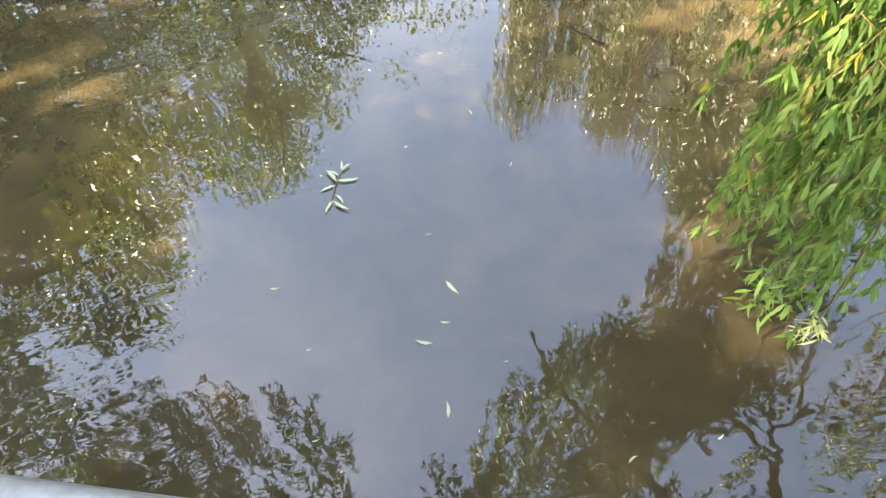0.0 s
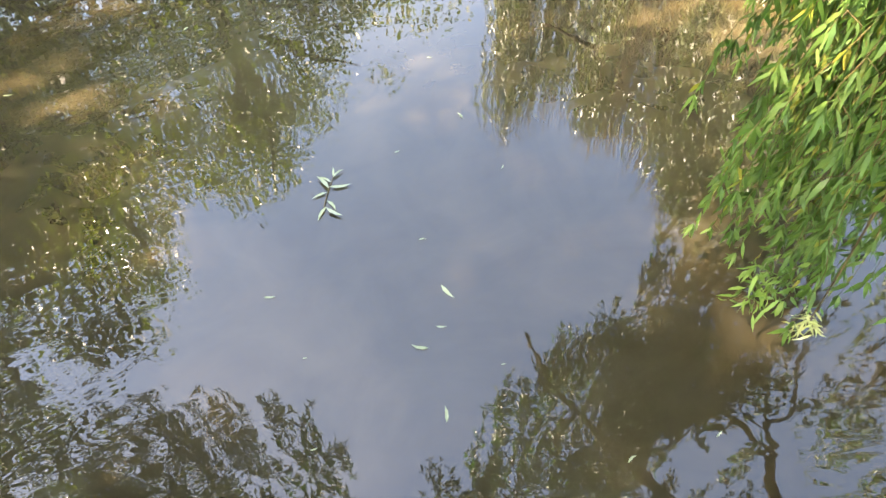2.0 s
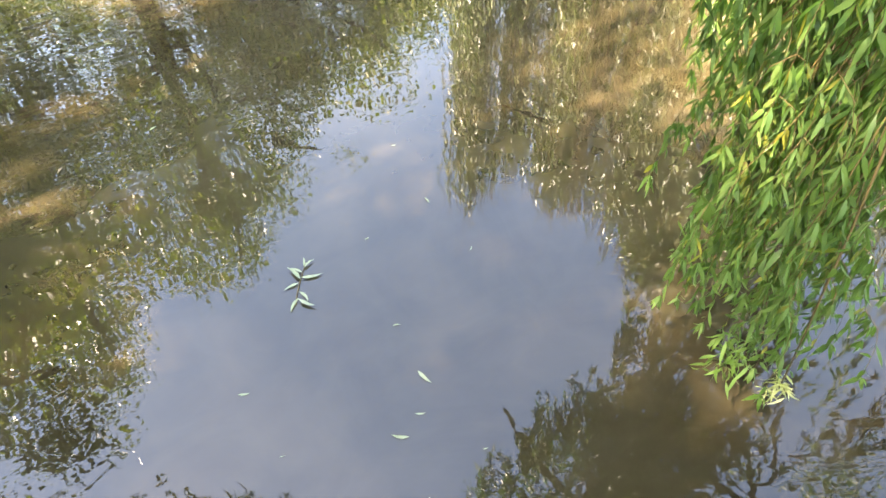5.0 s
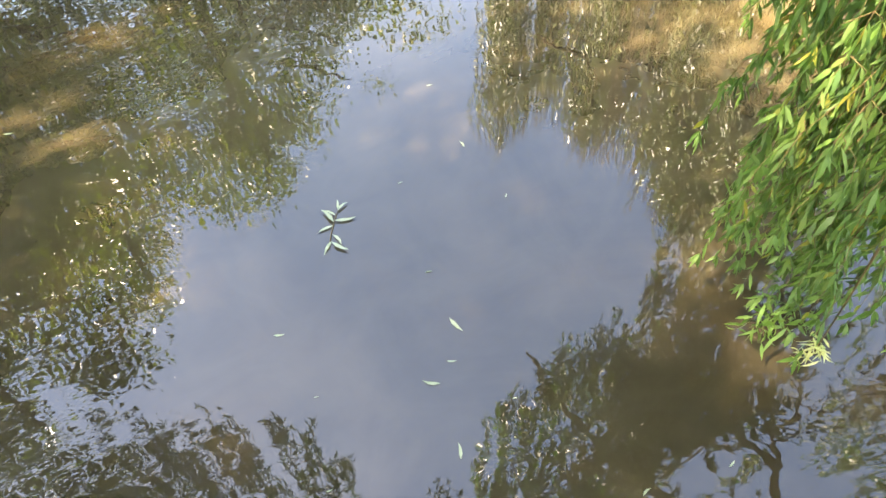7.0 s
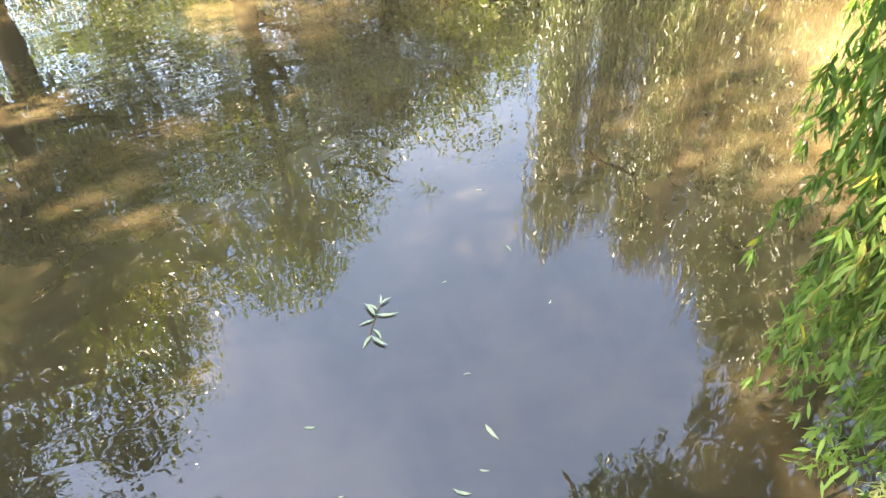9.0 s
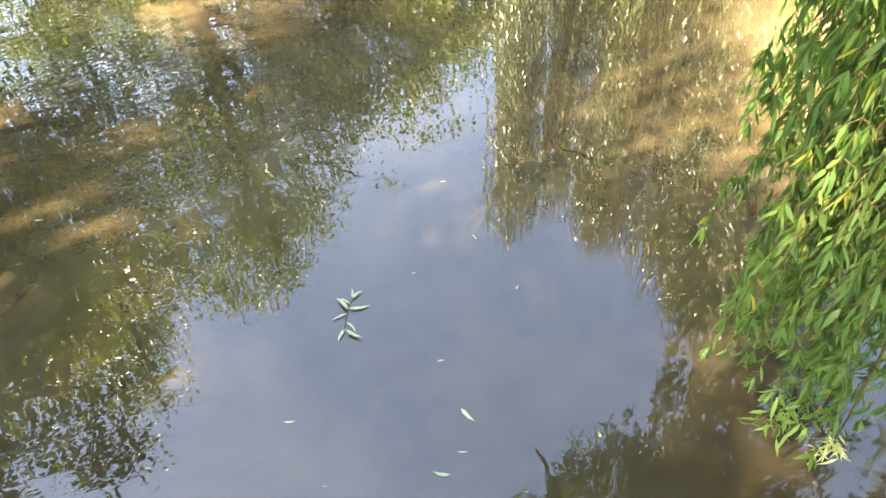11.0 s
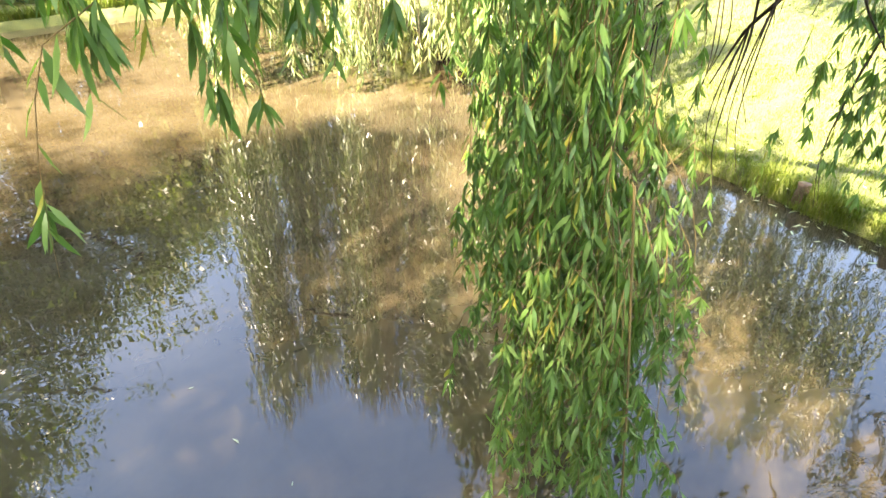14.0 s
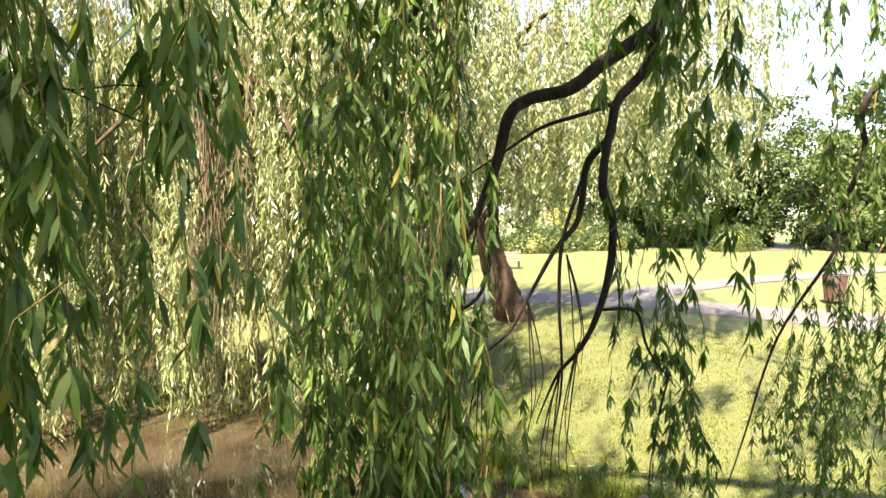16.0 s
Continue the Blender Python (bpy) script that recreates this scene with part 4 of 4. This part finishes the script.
# ---------------------------------------------------------------- bank grass
def blades(name, label, xy, height, width, seed, lean=0.5):
    r = np.random.default_rng(seed)
    n = len(xy)
    z = ground_height(xy[:, 0], xy[:, 1]) - 0.01
    base = np.stack([xy[:, 0], xy[:, 1], z], 1)
    a = r.uniform(0, 6.283, n)
    out = np.stack([np.cos(a), np.sin(a), np.zeros(n)], 1)
    side = np.stack([-np.sin(a), np.cos(a), np.zeros(n)], 1)
    H = (height * r.uniform(0.5, 1.25, n))[:, None]
    b_ = lean * r.uniform(0.2, 1.2, n)[:, None]
    p1 = base + np.array([0, 0, 1.0]) * H * 0.6 + out * H * b_ * 0.3
    p2 = base + np.array([0, 0, 1.0]) * H * (1 - 0.35 * b_) + out * H * b_
    v = np.stack([base - side * width, base + side * width, p1 + side * width * 0.7, p1 - side * width * 0.7, p2], 1).reshape(-1, 3)
    f = []
    for i in range(n):
        f += [(5 * i, 5 * i + 1, 5 * i + 2, 5 * i + 3), (5 * i + 3, 5 * i + 2, 5 * i + 4)]
    return tagged(new(name, mesh_data(name, v, f, [M_BLADE])), label, "grass", kind="stuff")


r = np.random.default_rng(77)
n = 15000
y = r.uniform(-1.0, 10.5, n)
d = np.abs(r.normal(0, 0.2, n)) - 0.07
xy = np.stack([bank_east(y) + d, y], 1)
tuft = 0.17 * (0.45 + 0.9 * np.clip(np.sin(y * 2.3) * np.sin(y * 5.1 + 1) + 0.5, 0, 1.3))
blades("bank_grass", "rough long grass fringing the pond bank", xy, tuft, 0.0045, 3, 0.8)
n = 140000
q = r.uniform(0, 1, n) ** 1.7
xy = np.stack([6.75 + 9.0 * q, r.uniform(-1.5, 12.5, n)], 1)
blades("lawn_grass", "short mown grass of the dappled lawn", xy, 0.055 * (0.5 + r.uniform(0, 1, n) ** 2), 0.005, 4, 0.7)
n = 6000
x = r.uniform(-7, 6, n)
y = 19.3 + 0.5 * np.sin(x * 0.7) - 0.03 * x * x + np.abs(r.normal(0, 0.3, n))
blades("far_bank_grass", "sunlit long grass on the far bank", np.stack([x, y], 1), np.full(n, 0.28), 0.012, 5, 0.7)


# ---------------------------------------------------------------- things on the lawn
def box(bm, cx, cy, cz, sx, sy, sz, bev=0.006):
    g = bmesh.ops.create_cube(bm, size=1, matrix=Matrix.Translation((cx, cy, cz)) @ Matrix.Diagonal((sx, sy, sz, 1)))
    es = list({e for v in g["verts"] for e in v.link_edges})
    bmesh.ops.bevel(bm, geom=es, offset=bev, segments=1, affect="EDGES")


def box_data(name, mat, *dims, bev=0.006):
    bm = bmesh.new()
    box(bm, *dims, bev)
    me = bpy.data.meshes.new(name)
    bm.to_mesh(me)
    bm.free()
    me.materials.append(mat)
    return me


def litter_bin(x, y, turn):
    ob = thing("litter_bin", "red-brown slatted timber litter bin with dark rim beside the path", "litter bin")
    ob.matrix_basis = pose(x, y, float(ground_height(x, y)), 0, 0, turn)
    for k in range(20):
        a = 2 * math.pi * k / 20
        m = pose(0.31 * math.cos(a), 0.31 * math.sin(a), 0.52, 0, 0, math.degrees(a)) @ pose(0, 0, 0, 0, 6, 0)
        part("slat", SLAT, ob, at=m)
    for z, rr in ((0.12, 0.28), (0.93, 0.355)):
        ring = [(rr * math.cos(t), rr * math.sin(t), z) for t in np.linspace(0, 2 * math.pi, 33)]
        v, f = tube(ring, [0.02, 0.02], 6)
        part("rim", mesh_data("rim", v, f, [M_IRON]), ob)
    v, f = tube([(0, 0, -0.05), (0, 0, 0.1), (0, 0, 0.82)], [0.24, 0.25, 0.3], 20)
    part("liner", mesh_data("liner", v, f, [M_IRON]), ob)
    return ob


SLAT = box_data("slat", M_WOOD, 0, 0, 0, 0.025, 0.088, 0.82)
litter_bin(23.2, 7.6, 15)


def park_bench(x, y, turn):
    ob = thing("park_bench", "brown slatted timber park bench on the sunny lawn", "bench")
    ob.matrix_basis = pose(x, y, float(ground_height(x, y)), 0, 0, turn)
    for k in range(4):
        part("seat_slat", BENCH_SLAT, ob, at=pose(0, -0.18 + k * 0.12, 0.44))
    for k in range(3):
        part("back_slat", BENCH_SLAT, ob, at=pose(0, 0.29 + k * 0.03, 0.58 + k * 0.13, 75))
    for s in (-0.7, 0.7):
        for yy in (-0.2, 0.24):
            part("leg", BENCH_LEG, ob, at=pose(s, yy, 0.2))
    return ob


BENCH_SLAT = box_data("bench_slat", M_WOOD_OLD, 0, 0, 0, 1.7, 0.1, 0.035)
BENCH_LEG = box_data("bench_leg", M_IRON, 0, 0, 0, 0.06, 0.06, 0.46)
park_bench(24.3, 23.3, -40)

stake_v, stake_f = tube(spline([(0, 0, -0.5), (0.01, 0, 0), (0.03, 0.01, 0.22)], 5), [0.075, 0.08, 0.07], 12, 0.09, np.random.default_rng(2))
STAKE = mesh_data("wooden_stake", stake_v, stake_f, [M_STUMP])
for x, y, a in ((6.84, 3.1, 20), (6.93, 2.5, 200), (6.72, 4.1, 100)):
    s = tagged(new("wooden_stake", STAKE), "rotting orange-brown stake in the pond edge", "stake", "bank stakes")
    s.matrix_basis = pose(x, y, 0.06, 8, -6, a)


# ---------------------------------------------------------------- bridge
bridge = thing("footbridge", "footbridge with pale grey painted handrail over the pond", "bridge", at=(0, -1, 1.2))
BB = Matrix.Translation((0, 1, -1.2))
TURN = pose(0, 0.103, 0, 0, 0, -8.5)


def rail_tube(name, a, b, r):
    v, f = tube([a, ((a[0] + b[0]) / 2, (a[1] + b[1]) / 2, (a[2] + b[2]) / 2), b], [r, r], 16)
    part(name, mesh_data(name, v, f, [M_RAIL]), bridge, at=BB @ TURN)


rail_tube("handrail", (-9, 0, 2.42), (8, 0, 2.42), 0.03)
rail_tube("midrail", (-9, -0.02, 1.9), (8, -0.02, 1.9), 0.02)
for k in range(9):
    rail_tube("post", (-8.6 + 2 * k, -0.02, 1.1), (-8.6 + 2 * k, -0.02, 2.4), 0.025)
PLANK = box_data("plank", M_DECK, 0, 0, 0, 0.27, 2.2, 0.05)
for k in range(60):
    part("plank", PLANK, bridge, at=BB @ TURN @ pose(-8.4 + 0.285 * k, -1.25, 1.37))
for yy in (-0.25, -2.25):
    part("beam", box_data("beam", M_DECK, -0.5, yy, 1.2, 17.5, 0.16, 0.28), bridge, at=BB @ TURN)


# ---------------------------------------------------------------- floating leaves
def floating_leaf_mesh(seed):
    r = np.random.default_rng(seed)
    v, f = leaf_blades(np.array([[0, 0, 0.0]]), np.array([[1.0, 0, 0]]), np.array([[0, 1.0, 0]]), np.array([1.0]), np.array([0.2]), np.array([r.uniform(-0.15, 0.15)]))
    v[:, 1] += 0.18 * np.sin(v[:, 0] * 2.6) * r.uniform(-1, 1)
    v[:, 2] = v[:, 2] - v[:, 2].min()
    return mesh_data("floating_leaf", v, f, [M_PALE_LEAF])


FLOATERS = [floating_leaf_mesh(k) for k in range(4)]
r = np.random.default_rng(91)


def float_leaf(x, y, size, turn, label="pale willow leaf floating on the pond"):
    ob = tagged(new("floating_leaf", FLOATERS[r.integers(4)]), label, "leaf", "leaves on the water")
    ob.matrix_basis = pose(x, y, 0.003, 0, 0, turn) @ Matrix.Scale(size, 4)


for x, y, s, a in ((0.06, 2.02, 0.12, -50), (-0.02, 1.62, 0.1, 160), (-0.06, 2.35, 0.05, 0), (0.02, 1.75, 0.06, 0), (0.05, 1.2, 0.09, 95), (-0.62, 1.1, 0.04, 20), (-0.95, 2.0, 0.07, 5), (0.9, 0.95, 0.06, 30),
                   (1.35, 1.05, 0.05, 40), (-1.35, 0.62, 0.08, -10), (0.28, 3.4, 0.07, 120), (0.05, 4.1, 0.05, 10), (-3.1, 3.9, 0.08, 10), (-0.35, 0.75, 0.03, 80), (-0.2, 3.1, 0.04, 30), (0.5, 2.9, 0.04, 70),
                   (-1.9, 4.6, 0.07, 40), (-2.6, 6.1, 0.08, 0), (0.35, 1.5, 0.03, 10), (-0.7, 1.6, 0.03, 10)):
    float_leaf(x, y, s, a)
for k in range(34):
    y = 3.3 + r.normal(0, 0.75)
    float_leaf(float(bank_east(y)) - abs(r.normal(0.05, 0.28)), y, r.uniform(0.06, 0.14), r.uniform(0, 360), "pale fallen leaf drifted against the bank")

sprig = thing("willow_sprig", "pale green willow sprig floating on the pond", "sprig", at=(-0.63, 2.75, 0.004))
v, f = tube(spline([(-0.02, -0.16, 0), (0, 0, 0.004), (0.03, 0.15, 0)], 5), [0.004, 0.002], 5)
part("stem", mesh_data("stem", v, f, [M_TWIG]), sprig)
for k, (x, y, a, s) in enumerate(((0, -0.1, 250, 0.1), (0.0, -0.05, 300, 0.09), (0.0, 0.02, 210, 0.09), (0.01, 0.06, 10, 0.12), (0.02, 0.1, 150, 0.08), (0.03, 0.14, 40, 0.08), (0.03, 0.15, 95, 0.07), (0.0, -0.12, 330, 0.11), (0.01, 0.04, 130, 0.12))):
    part("leaf", FLOATERS[k % 4], sprig, at=pose(x, y, 0.002 + 0.002 * k, 0, 0, a) @ Matrix.Diagonal((1.2 * s, 1.1 * s, s, 1)))

for k in range(80):
    x, y = 6.7 + 5.0 * r.uniform(0, 1) ** 1.6, r.uniform(0.2, 7.0)
    ob = tagged(new("fallen_leaf", FLOATERS[k % 4]), "dry fallen willow leaf lying in the grass", "leaf", "leaves on the lawn")
    ob.matrix_basis = pose(x, y, float(ground_height(x, y)) + 0.03, r.uniform(-12, 12), r.uniform(-12, 12), r.uniform(0, 360)) @ Matrix.Scale(r.uniform(0.07, 0.12), 4)
